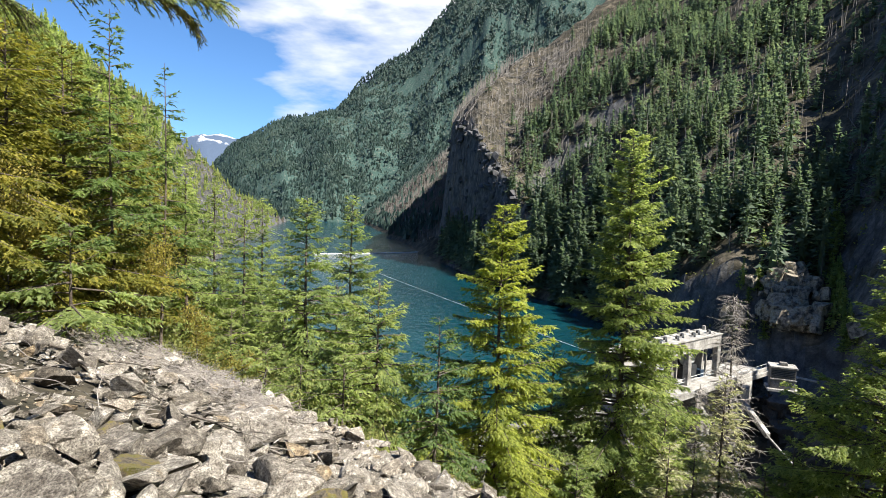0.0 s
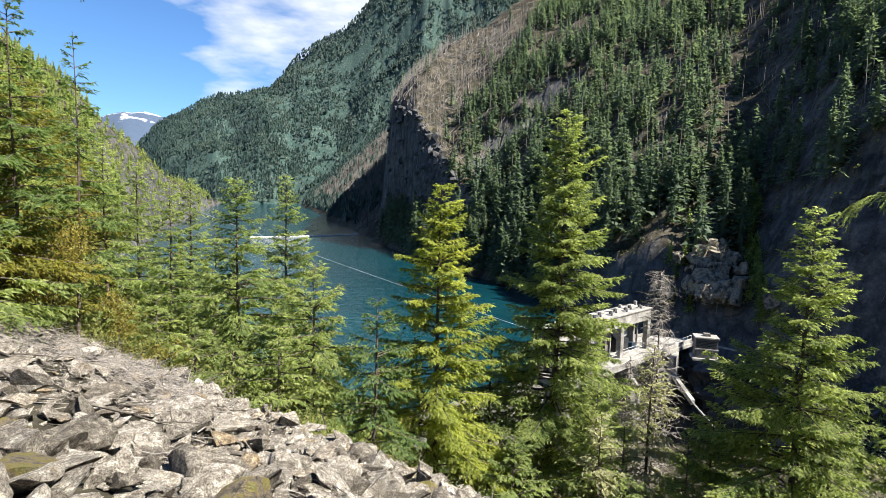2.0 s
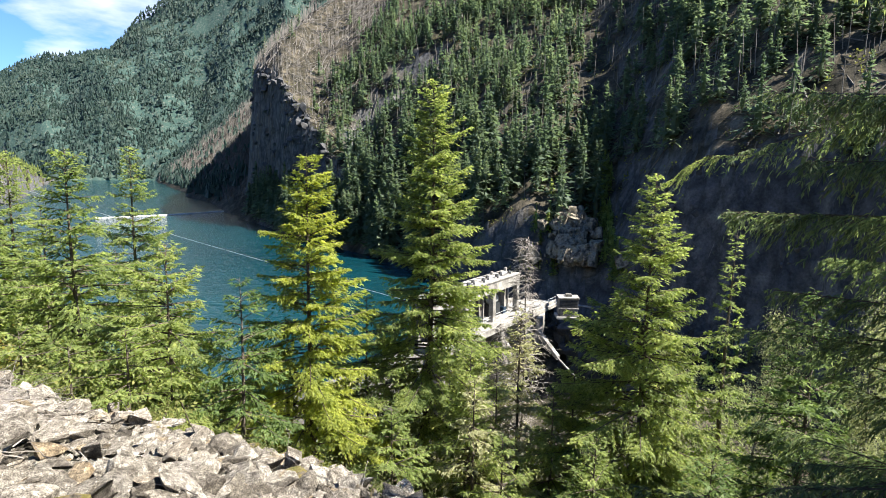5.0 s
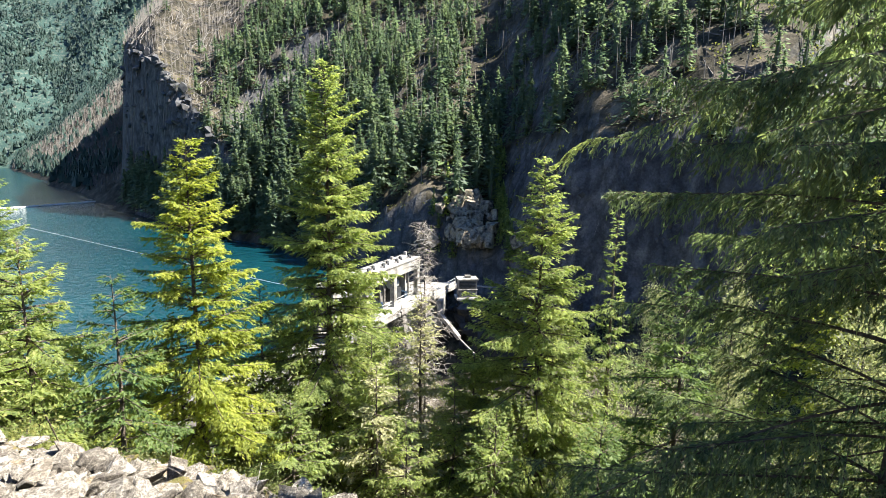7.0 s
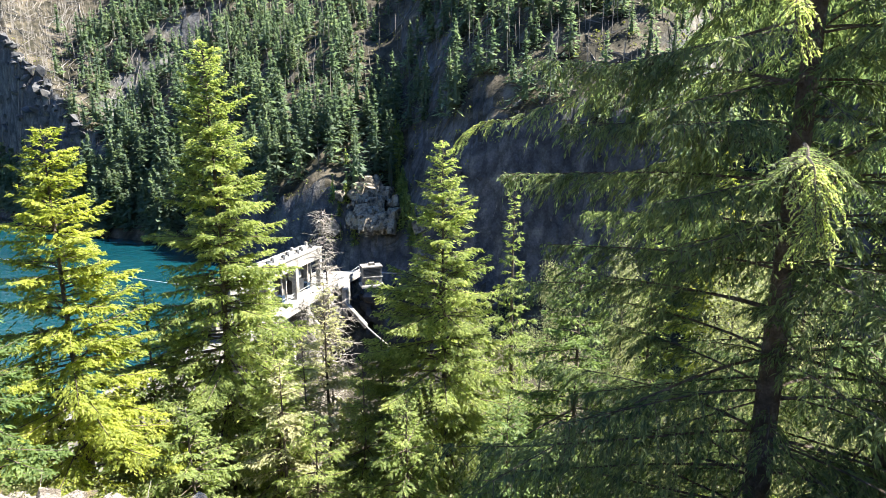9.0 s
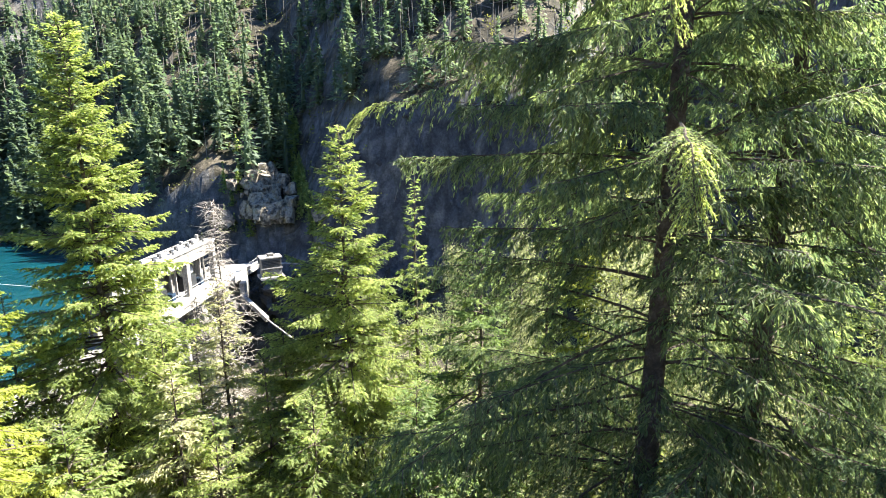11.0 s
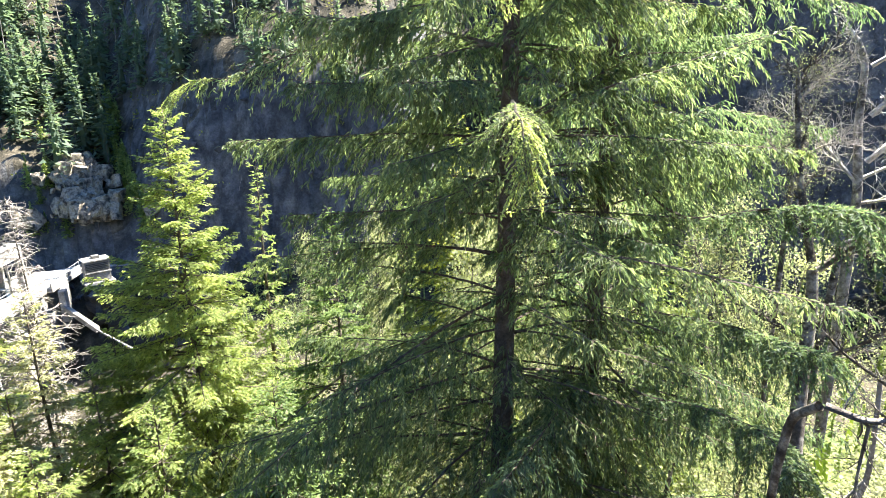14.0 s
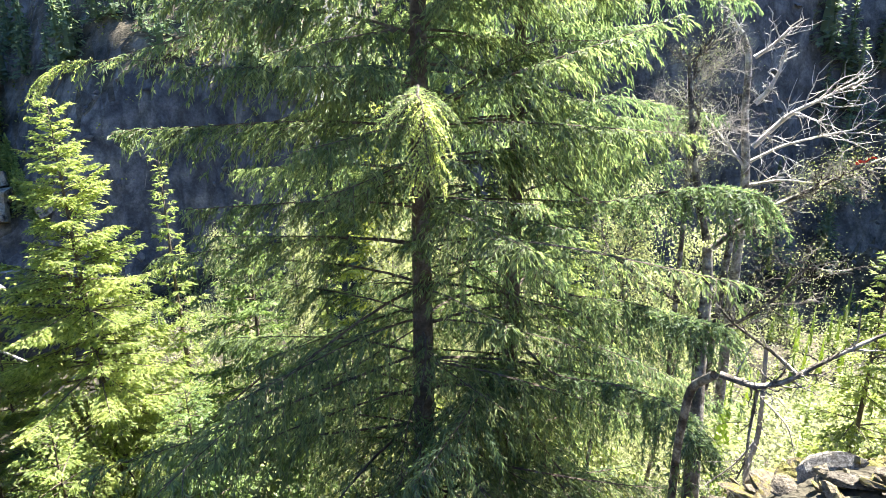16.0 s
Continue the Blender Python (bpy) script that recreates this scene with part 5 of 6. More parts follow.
# ---- the fir whose bough hangs into the sky ----
def overhanging_fir():
    return near_fir(-4.7, 2.6, -1.6, 12.0, 4.4, 63, "fir beside the talus with an overhanging bough", 5.2, 8.0, 0.05, 0.006, 0.42, 0.1, "needles_sun")


over_fir = overhanging_fir()


# ---- dead snag and bare trees ----
def dead_snag(az, r, top_el, seed, label, density=0.17, R=1.7):
    rng = np.random.default_rng(seed)
    x, y, z = on_ground(az, r)
    H = r * math.tan(radians(rise(top_el))) - z
    tree = empty("dead_tree", pose(x, y, z - 0.2), label, "dead tree")
    tu = np.linspace(0, 1, 12)
    trunk = np.stack([0.25 * np.sin(tu * 3), 0 * tu, tu * H, 0.13 * (1 - tu) + 0.012], -1)
    part_np("trunk", *tubes([trunk], 8), MAT["greybark"], tree, "grey weathered trunk", True)
    n = int(H / density)
    paths = []
    for k in range(n):
        u = 0.12 + 0.87 * (k + rng.random()) / n
        phi = k * 2.4 + rng.normal(0, 0.4)
        L = R * (1.02 - u) ** 0.55 * rng.uniform(0.4, 1.1)
        p = (0.25 * math.sin(u * 3), 0, u * H)
        main = wander(rng, p, (math.cos(phi), math.sin(phi), 0.25), L, 0.034, 6, 0.14, 0.09)
        paths.append(main)
        for j in range(1, 6):
            for _ in range(2):
                paths.append(wander(rng, main[j, :3], (math.cos(phi) + rng.normal(0, 0.8), math.sin(phi) + rng.normal(0, 0.8), -0.2), 0.6 * rng.random() + 0.25, 0.016, 4, 0.35, 0.1))
    part_np("twig_crown", *tubes(paths, 3), MAT["deadwood"], tree, "bare grey twiggy limbs", True)["kind"] = "stuff"
    return tree


dead_snag(27.2, 31, -6.6, 71, "bare grey dead fir standing among live firs", 0.1, 2.3)
dead_snag(25.0, 34, -15, 72, "small bare grey dead fir below the dam", 0.15, 1.6)
add_conifer(27.6, 28, -14.0, 2.2, "needles_pale", "pale dry-needled young fir below a dead snag", 73)
add_conifer(22.8, 22.5, -21, 1.8, "needles_pale", "pale dry-needled young fir at the slope edge", 75, sparse=0.8)
add_conifer(24.6, 25, -20, 1.6, "needles_pale", "pale dry-needled young fir at the slope edge", 74, sparse=0.6)


def crown_of_twigs(rng, main, depth, length, rad, spread=0.7, rise=0.15):
    """Side limbs and twigs along a limb, recursively."""
    out = []
    if depth == 0:
        return out
    for k in range(1, len(main)):
        for _ in range(2 if depth > 1 else 1):
            d = unit(main[k, :3] - main[k - 1, :3]) + rng.normal(0, spread, 3) + (0, 0, rise)
            b = wander(rng, main[k, :3], d, length * rng.uniform(0.5, 1.2), max(rad, 0.0035), 6 if depth > 1 else 4, 0.22)
            out.append(b)
            out += crown_of_twigs(rng, b, depth - 1, length * 0.5, rad * 0.5, spread, rise)
    return out


def limb(pts, r0, r1):
    p = np.array(pts, float)
    t = np.linspace(0, 1, len(p))
    tt = np.linspace(0, 1, len(p) * 4)
    q = np.stack([np.interp(tt, t, p[:, k]) for k in range(3)], -1)
    q = (q + np.vstack([q[:1], q[:-1]]) + np.vstack([q[1:], q[-1:]])) / 3
    return np.column_stack([q, r0 + (r1 - r0) * tt])


def bare_tree(name, label, trunk, trunk_r, limbs, mat, seed, leaves=0, depth=2, limb_mat=None):
    rng = np.random.default_rng(seed)
    base = np.array(trunk[0])
    tree = empty(name, pose(*base), label, "tree")
    local = [np.array(q) - base for q in (trunk, *[a for a, *_ in limbs])]
    part_np("trunk", *tubes([limb(local[0], trunk_r, limbs[0][1])], 12), MAT[mat], tree, "grey lichened trunk", True)
    tips = []
    for pts, (_, r0, length) in zip(local[1:], limbs):
        main = limb(pts, r0, r0 * 0.3)
        tw = crown_of_twigs(rng, main[::2], depth, length, r0 * 0.3)
        tips += [b[-1, :3] for b in tw] + [b[3, :3] for b in tw]
        part_np("limb", *tubes([main] + tw, 3), MAT[limb_mat or mat], tree, "crooked bare limb with twigs", True)
    if leaves:
        t = np.array(tips)
        k = rng.integers(0, len(t), leaves)
        p = t[k] + rng.normal(0, 0.14, (leaves, 3))
        d = unit(rng.normal(0, 1, (leaves, 3)))
        ln = rng.uniform(0.012, 0.025, leaves)
        v, f = blades(p, d, unit(np.cross(d, rng.normal(0, 1, (leaves, 3)))), ln, ln * 0.4, ln * 0.2)
        part_np("leaves", v, f, MAT["leaves"], tree, "small fresh yellow-green leaves")["kind"] = "stuff"
    return tree


bare_tree("maple_tree", "crooked maple with lichened bark and fresh yellow-green leaves",
          [(9.04, -0.75, -6.6), (9.24, -0.75, -5.58), (9.91, -0.80, -4.31), (10.33, -0.86, -3.2), (10.50, -0.82, -2.62)], 0.125,
          [([(10.50, -0.82, -2.62), (10.76, -0.58, -1.55), (10.84, -0.43, -0.64), (10.86, -0.32, 0.3)], 0.07, 0.55),
           ([(10.29, -0.82, -2.65), (10.31, -1.35, -2.08), (10.19, -2.06, -1.64), (10.06, -2.57, -1.27)], 0.06, 0.4),
           ([(10.13, -0.82, -3.6), (9.87, -0.07, -3.2), (9.70, 0.65, -2.6)], 0.04, 0.6),
           ([(10.03, -0.82, -4.0), (9.70, -1.50, -3.3), (9.57, -2.00, -2.5)], 0.04, 0.6)], "greybark", 81, 8000, 3)
bare_tree("bare_tree", "leaning bare tree with a thick bowed limb",
          [(7.75, -0.28, -5.7), (7.66, -0.26, -4.4), (7.5, -0.3, -3.5), (7.28, -0.5, -3.2)], 0.045,
          [([(7.28, -0.5, -3.2), (7.18, -0.86, -3.26), (7.14, -1.1, -3.15), (7.11, -1.31, -2.93), (7.08, -1.82, -2.5), (7.1, -2.6, -2.1)], 0.048, 0.35),
           ([(7.14, -1.2, -3.05), (7.4, -1.05, -2.95), (7.75, -0.7, -2.8), (7.95, -0.45, -2.55)], 0.03, 0.3),
           ([(7.18, -0.88, -3.26), (7.1, -0.84, -3.7), (7.02, -0.82, -4.05), (6.95, -0.72, -4.3)], 0.022, 0.3)], "greybark", 82, 400, 2)
bare_tree("dead_tree", "pale dead tree with lichened trunk and broken white limbs",
          [(15.27, -2.34, -8.5), (15.32, -2.32, -4.0), (15.34, -2.29, -2.17), (15.38, -2.10, -0.85), (15.39, -2.06, 0.42), (15.43, -1.88, 0.87)], 0.12,
          [([(15.43, -1.88, 0.87), (15.45, -1.79, 1.0), (15.46, -1.72, 1.12), (15.41, -1.53, 1.4)], 0.05, 0.3),
           ([(15.34, -2.30, -1.58), (15.19, -2.90, -0.84), (15.07, -3.35, -0.56), (14.87, -3.96, -0.19)], 0.075, 0.9),
           ([(15.35, -2.26, -1.9), (15.21, -2.85, -1.5), (15.02, -3.56, -1.25), (14.92, -4.17, -1.1)], 0.045, 0.9),
           ([(15.35, -2.26, -0.61), (15.30, -2.49, -0.33), (15.26, -2.64, 0.06), (15.25, -2.69, 0.37)], 0.075, 0.35),
           ([(15.38, -2.14, 0.36), (15.32, -2.43, 0.57), (15.24, -2.72, 0.92)], 0.06, 0.5),
           ([(15.33, -2.30, -2.4), (15.04, -2.95, -2.2), (14.80, -3.65, -2.25)], 0.045, 0.9),
           ([(15.33, -2.24, -2.0), (15.20, -1.73, -1.4), (15.12, -1.31, -0.9), (15.04, -0.90, -0.7)], 0.045, 0.9)], "palebark", 83, 0, 2, "palewood")
bare_tree("dead_tree", "small grey dead tree with tangled white twigs",
          [(13.84, -0.90, -7.6), (13.79, -0.88, -3.5), (13.77, -0.86, -1.32), (13.78, -0.80, -0.6)], 0.06,
          [([(13.78, -0.80, -0.9), (13.78, -0.80, -0.25), (13.74, -1.06, -0.0), (13.68, -1.42, 0.29)], 0.03, 0.6),
           ([(13.77, -0.86, -1.4), (13.72, -1.25, -1.1), (13.66, -1.56, -1.0)], 0.03, 0.7),
           ([(13.77, -0.86, -1.6), (13.76, -0.44, -1.1), (13.67, -0.13, -0.7)], 0.03, 0.7)], "greybark", 84, 900, 3, "deadwood")
bare_tree("bare_branch", "long pale fallen limb leaning over the lake slope",
          [(13.80, -1.67, -7.0), (13.99, -1.83, -3.9), (14.10, -1.89, -3.05)], 0.07,
          [([(14.10, -1.89, -3.05), (13.86, -2.88, -2.38), (13.66, -3.50, -1.95), (13.51, -4.21, -1.5)], 0.07, 0.6)], "greybark", 85, 0, 3, "deadwood")
bare_tree("bare_branch", "white forked dead branch hanging to the rocks",
          [(7.66, -1.21, -5.2), (7.63, -0.99, -4.63), (7.61, -1.08, -4.09), (7.62, -1.05, -3.41), (7.63, -1.02, -2.93)], 0.035,
          [([(7.61, -1.08, -4.09), (7.65, -0.90, -4.5), (7.68, -0.60, -4.9)], 0.02, 0.4),
           ([(7.62, -1.05, -3.6), (7.62, -1.36, -3.9), (7.63, -1.51, -4.4)], 0.015, 0.35)], "deadwood", 86, 0, 2)


# ---- boughs that reach out from the near firs ----
def bough(tree, pts, r0, twig, hang, blade, wide, mat, seed, gap=0.03, s0=0.2, s1=1.0, label="drooping needles"):
    """A bough of a fir along given world points, with hanging needled twigs between s0 and s1 of its length."""
    rng = np.random.default_rng(seed)
    up = np.array([0, 0, 1.0])
    main = limb(np.array(pts, float) - np.array(tree.matrix_basis.translation), r0, r0 * 0.25)
    dist = np.linalg.norm(np.diff(main[:, :3], axis=0), axis=1).sum()
    m = int(dist * (s1 - s0) / gap)
    s = s0 + (s1 - s0) * rng.random(m)
    u = np.linspace(0, 1, len(main))

    def at(q):
        return np.stack([np.interp(q, u, main[:, k]) for k in range(3)], -1)

    p0 = at(s)
    fwd = unit(at(np.minimum(s + 0.02, 1)) - at(np.maximum(s - 0.02, 0)))
    lat = unit(np.cross(fwd, up)) * rng.choice([-1.0, 1.0], m)[:, None]
    sp = rng.uniform(0.2, 1.15, m)
    td = unit(fwd * np.cos(sp)[:, None] + lat * np.sin(sp)[:, None] + up * rng.normal(0.05, 0.15, m)[:, None])
    tl = twig * rng.uniform(0.35, 1.1, m)
    drop = hang * tl * rng.uniform(0.5, 1.4, m)
    w = np.linspace(0, 1, 4)
    wood = [main] + [np.column_stack([p0[a] + td[a] * (tl[a] * w)[:, None] - up * (drop[a] * w ** 2)[:, None], 0.004 * (1 - w) + 0.0015]) for a in range(m)]
    b = part_np("branch", *tubes(wood, 4), MAT["bark"], tree)
    c = np.maximum((tl / (blade * 0.14)).astype(int), 5)
    q = np.repeat(np.arange(m), c)
    n = len(q)
    w = rng.random(n)
    p = p0[q] + td[q] * (tl[q] * w)[:, None] - up * (drop[q] * w ** 2)[:, None]
    tang = unit(td[q] * tl[q][:, None] - up * (2 * drop[q] * w)[:, None])
    la = unit(np.cross(tang, up) + rng.normal(0, 0.5, (n, 3))) * rng.choice([-1.0, 1.0], n)[:, None]
    tn = rng.uniform(0.4, 1.1, n)
    d = unit(tang * np.cos(tn)[:, None] + la * np.sin(tn)[:, None])
    ln = blade * rng.uniform(0.6, 1.3, n)
    v, f = spikes(p, d, unit(np.cross(d, rng.normal(0, 1, (n, 3)))), ln, wide * rng.uniform(0.7, 1.3, n), ln * 0.1)
    part_np("needles", v, f, MAT[mat], b, label)


bough(near_a, [(9.69, 3.57, -0.6), (7.67, 2.89, -0.2), (6.3, 2.42, -0.25), (5.75, 2.24, -0.36)], 0.03, 0.5, 0.7, 0.05, 0.005, "needles_near", 401, 0.035, 0.6)
bough(near_a, [(5.9, 2.3, -0.3), (5.55, 2.14, -0.36), (5.38, 2.07, -0.46), (5.3, 2.03, -0.62), (5.27, 2.0, -0.8)], 0.01, 0.24, 0.8, 0.03, 0.007, "needles_new", 402, 0.013, 0.2, 1.0, "yellow-green new needles with sunlight put into their colour")
bough(near_a, [(6.3, 2.6, 1.0), (5.9, 2.5, 0.95), (5.66, 2.42, 0.8), (5.6, 2.38, 0.62)], 0.01, 0.2, 0.8, 0.028, 0.0065, "needles_new", 404, 0.018, 0.3, 1.0, "yellow-green new needles with sunlight put into their colour")
bough(near_a, [(9.69, 3.57, -0.2), (8.2, 5.0, 0.0), (7.2, 6.0, 0.14), (6.5, 6.66, 0.12), (6.24, 6.78, -0.1)], 0.006, 0.3, 0.6, 0.032, 0.006, "needles_new", 403, 0.05, 0.6, 1.0, "pale yellow-green new needles, sunlight put into their colour")
bough(near_b, [(11.66, 2.37, -1.2), (11.29, 1.01, -2.23), (10.31, -0.12, -1.77), (9.74, -0.72, -1.58), (9.36, -1.08, -1.59)], 0.03, 0.62, 1.0, 0.085, 0.011, "needles_hang", 410, 0.02, 0.25)
bough(near_b, [(11.66, 2.37, -3.3), (10.85, 1.38, -3.77), (9.91, 0.34, -3.44), (9.14, -0.32, -3.30), (8.66, -0.72, -3.23)], 0.03, 0.62, 1.0, 0.085, 0.011, "needles_hang", 411, 0.02, 0.25)
bough(near_b, [(11.66, 2.37, -5.0), (9.82, 1.40, -4.83), (9.04, 0.42, -4.41), (8.47, -0.24, -4.28), (7.96, -0.51, -4.45)], 0.03, 0.62, 1.0, 0.085, 0.011, "needles_hang", 412, 0.02, 0.25)
bough(over_fir, [(-4.7, 2.6, 1.2), (-3.4, 3.2, 1.46), (-2.8, 3.65, 1.42), (-2.53, 3.84, 1.42), (-2.23, 4.02, 1.47), (-1.95, 4.17, 1.52), (-1.76, 4.25, 1.5)], 0.018, 0.22, 0.45, 0.026, 0.0036, "needles_olive", 405, 0.012, 0.15)
bough(over_fir, [(-4.7, 2.6, 1.6), (-3.2, 3.6, 1.66), (-2.71, 3.84, 1.62), (-2.45, 4.01, 1.56), (-2.18, 4.16, 1.5), (-2.02, 4.24, 1.43), (-1.96, 4.28, 1.36)], 0.014, 0.17, 0.5, 0.026, 0.0036, "needles_brown", 406, 0.014, 0.15)
bough(over_fir, [(-4.7, 2.6, 1.4), (-3.6, 3.3, 1.5), (-3.2, 3.75, 1.42), (-3.0, 3.95, 1.3)], 0.016, 0.24, 0.5, 0.028, 0.004, "needles_olive", 407, 0.013, 0.2)


# ---- the dam's gatehouse ----
GATE = Matrix.Translation((66.0, 127.8, -37.0)) @ Matrix.Rotation(radians(37.0), 4, "Z")
BAY = 12.8


def slab_bm(outline, z0, z1, bevel=0.05):
    """A slab over a polygon given as x, y pairs."""
    bm = bmesh.new()
    f = bm.faces.new([bm.verts.new((x, y, z0)) for x, y in outline])
    top = bmesh.ops.extrude_face_region(bm, geom=[f])["geom"]
    bmesh.ops.translate(bm, verts=[q for q in top if isinstance(q, bmesh.types.BMVert)], vec=(0, 0, z1 - z0))
    bmesh.ops.recalc_face_normals(bm, faces=bm.faces[:])
    if bevel:
        bmesh.ops.bevel(bm, geom=bm.edges[:], offset=bevel, segments=1, affect="EDGES")
    return bm


def rod_bm(a, b, r, sides=8):
    bm = bmesh.new()
    a, b = Vector(a), Vector(b)
    m = Matrix.Translation((a + b) / 2) @ (b - a).to_track_quat("Z", "Y").to_matrix().to_4x4()
    bmesh.ops.create_cone(bm, cap_ends=True, segments=sides, radius1=r, radius2=r, depth=(b - a).length, matrix=m)
    return bm


def hoop_bm(x, y, z, rad):
    bm = bmesh.new()
    pts = [bm.verts.new((x + 0.7 * math.cos(t) * r, y + 0.7 * math.cos(t) * r, z + math.sin(t) * r)) for t in [k * math.pi / 10 for k in range(11)] for r in (rad, rad + 0.2)]
    for k in range(10):
        bm.faces.new((pts[2 * k], pts[2 * k + 1], pts[2 * k + 3], pts[2 * k + 2]))
    geom = bmesh.ops.extrude_face_region(bm, geom=bm.faces[:])["geom"]
    bmesh.ops.translate(bm, verts=[q for q in geom if isinstance(q, bmesh.types.BMVert)], vec=(-0.3, 0.3, 0))
    return bm


def gatehouse():
    """x runs along the open face towards the far bank, y into the building, z up from the deck."""
    g = empty("gatehouse", GATE, "weathered concrete gatehouse on the dam with open bays", "building")
    c = MAT["concrete"]
    x0 = -3 * BAY - 0.7
    part("roof", box_bm(x0, 0.8, -0.25, 5.6, 10.0, 10.3, 0.06), c, g, "pale concrete roof slab")
    part("fascia", box_bm(x0, 0.6, 0.0, 0.5, 7.35, 9.995, 0.04), c, g, "streaked concrete fascia")
    part("fascia", box_bm(0.1, 0.6, 0.51, 5.18, 7.35, 9.995, 0.04), c, g)
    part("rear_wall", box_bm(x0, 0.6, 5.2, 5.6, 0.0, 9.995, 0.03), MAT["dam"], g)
    for k in range(4):
        part("column", box_bm(-0.8 - BAY * k, 0.6 - BAY * k, 0.0, 1.2, 0.01, 7.345, 0.05), c, g)
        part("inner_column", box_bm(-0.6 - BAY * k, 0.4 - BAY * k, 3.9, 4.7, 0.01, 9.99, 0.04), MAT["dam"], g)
    part("column", box_bm(-0.7, 0.6, 4.0, 5.18, 0.01, 7.345, 0.05), c, g)
    part("deck", box_bm(x0, 0.65, -3.2, 7.6, -1.1, 0.0, 0.06), c, g, "sunlit concrete deck")
    part("kerb", box_bm(x0, 0.65, -3.2, -2.85, 0.005, 0.4, 0.04), c, g)
    for k in range(9):
        part("roof_hoop", hoop_bm(-2.2 - 3.4 * k, 1.5 + 0.8 * (k % 2), 10.31, 0.75), MAT["darkmetal"], g, "dark steel lifting hoop")
        part("roof_hatch", box_bm(-3.4 - 3.4 * k, -1.2 - 3.4 * k, 3.4, 5.0, 10.305, 10.5, 0.04), c, g, "pale roof hatch cover")
    part("vent", box_bm(-0.9, -0.2, 3.4, 4.1, 10.515, 11.5, 0.08), c, g)
    part("vent", box_bm(-7.9, -7.2, 3.6, 4.3, 10.52, 11.3, 0.08), c, g)
    for k in range(3):
        xc = -5.9 - BAY * k
        bm = bmesh.new()
        bmesh.ops.create_cone(bm, cap_ends=True, segments=20, radius1=1.15, radius2=1.15, depth=2.8, matrix=pose(xc - 1.8, 3.6, 4.3, 0, 90, 0))
        bmesh.ops.bevel(bm, geom=bm.edges[:], offset=0.05, segments=1, affect="EDGES")
        part("hoist_drum", bm, MAT["boom"], g, "pale hoist drum")
        part("hoist_base", box_bm(xc - 3.8, xc + 0.6, 2.4, 4.8, 0.005, 3.1, 0.08), MAT["darkmetal"], g)
        part("hoist_beam", box_bm(xc - 4.6, xc + 4.9, 3.2, 3.7, 6.3, 6.9, 0.03), MAT["darkmetal"], g, "dark steel hoist beam")
        part("motor_box", box_bm(xc + 1.2, xc + 2.8, 1.8, 3.4, 0.005, 1.7, 0.08), MAT["bluesteel"], g, "blue machine housing")
        for dx in (1.9, 3.9):
            part("gate_post", box_bm(xc + dx, xc + dx + 0.35, 2.0, 2.4, 0.005, 7.3, 0.03), c, g, "pale gate guide post")
        for zz in (0.75, 1.5):
            part("rail", rod_bm((xc - 5.1, 0.6, zz), (xc + 5.1, 0.6, zz), 0.06), MAT["cable"], g, "thin steel guard rail")
    part("parapet", box_bm(x0, 0.6, 7.2, 7.59, 0.005, 1.1, 0.03), c, g)


def dam():
    d = empty("dam", GATE, "grey concrete dam wall with piers and a spillway below the gatehouse", "dam")
    c = MAT["concrete"]
    part("wall", box_bm(-78, 20, 1.5, 7.5, -30, -1.15, 0.2), MAT["dam"], d, "dark concrete dam wall, under-deck shade put into its tone")
    for k in range(4):
        bm = box_bm(-1.4 - BAY * k, 0.6 - BAY * k, -2.4, 1.45, -16, -1.15, 0.1)
        for q in bm.verts:
            if q.co.z < -10 and q.co.y < 0:
                q.co.y -= 2.5
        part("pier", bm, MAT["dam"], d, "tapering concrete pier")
        bm = box_bm(-BAY * k - 8.2, -BAY * k - 7.2, -2.4, 1.45, -13, -3.2, 0.1)
        for q in bm.verts:
            if q.co.y < 0:
                q.co.z -= 4.5
        part("rib", bm, c, d, "sloping concrete rib")
    part("crest", slab_bm(((0.7, -4.2), (16.6, -4.6), (18.6, -2.6), (13.3, 6.4), (0.7, 9.5)), -1.1, -0.1), c, d, "pale crest deck that bends to the far bank")
    part("walkway", slab_bm(((16.9, -4.7), (17.6, -14.6), (18.6, -14.5), (18.4, -3.2)), -0.5, -0.25, 0.03), c, d, "thin pale walkway slab")
    part("parapet", box_bm(0.8, 16.4, -4.1, -3.8, -0.095, 0.85, 0.04), c, d, "low crest parapet")
    part("parapet", slab_bm(((0.8, 9.0), (0.9, 9.4), (13.2, 6.3), (13.1, 5.9)), -0.095, 0.8, 0.03), c, d)
    for k in range(7):
        part("rail_post", rod_bm((1.0 + 2.5 * k, -3.95, 0.84), (1.0 + 2.5 * k, -3.95, 1.75), 0.05, 6), MAT["cable"], d)
    part("rail", rod_bm((1.0, -3.95, 1.7), (16.0, -3.95, 1.7), 0.05, 6), MAT["cable"], d, "thin steel handrail")
    bm = slab_bm(((1.0, -6.2), (2.2, -6.2), (9.4, -3.9), (9.4, -2.9), (1.0, -4.9)), -8.2, -1.15, 0.1)
    for q in bm.verts:
        if q.co.z < -4:
            q.co.z += 0.42 * (q.co.x - 1.0)
    part("haunch", bm, c, d, "pale haunch under the crest deck")
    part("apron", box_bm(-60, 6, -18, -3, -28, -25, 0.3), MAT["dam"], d)


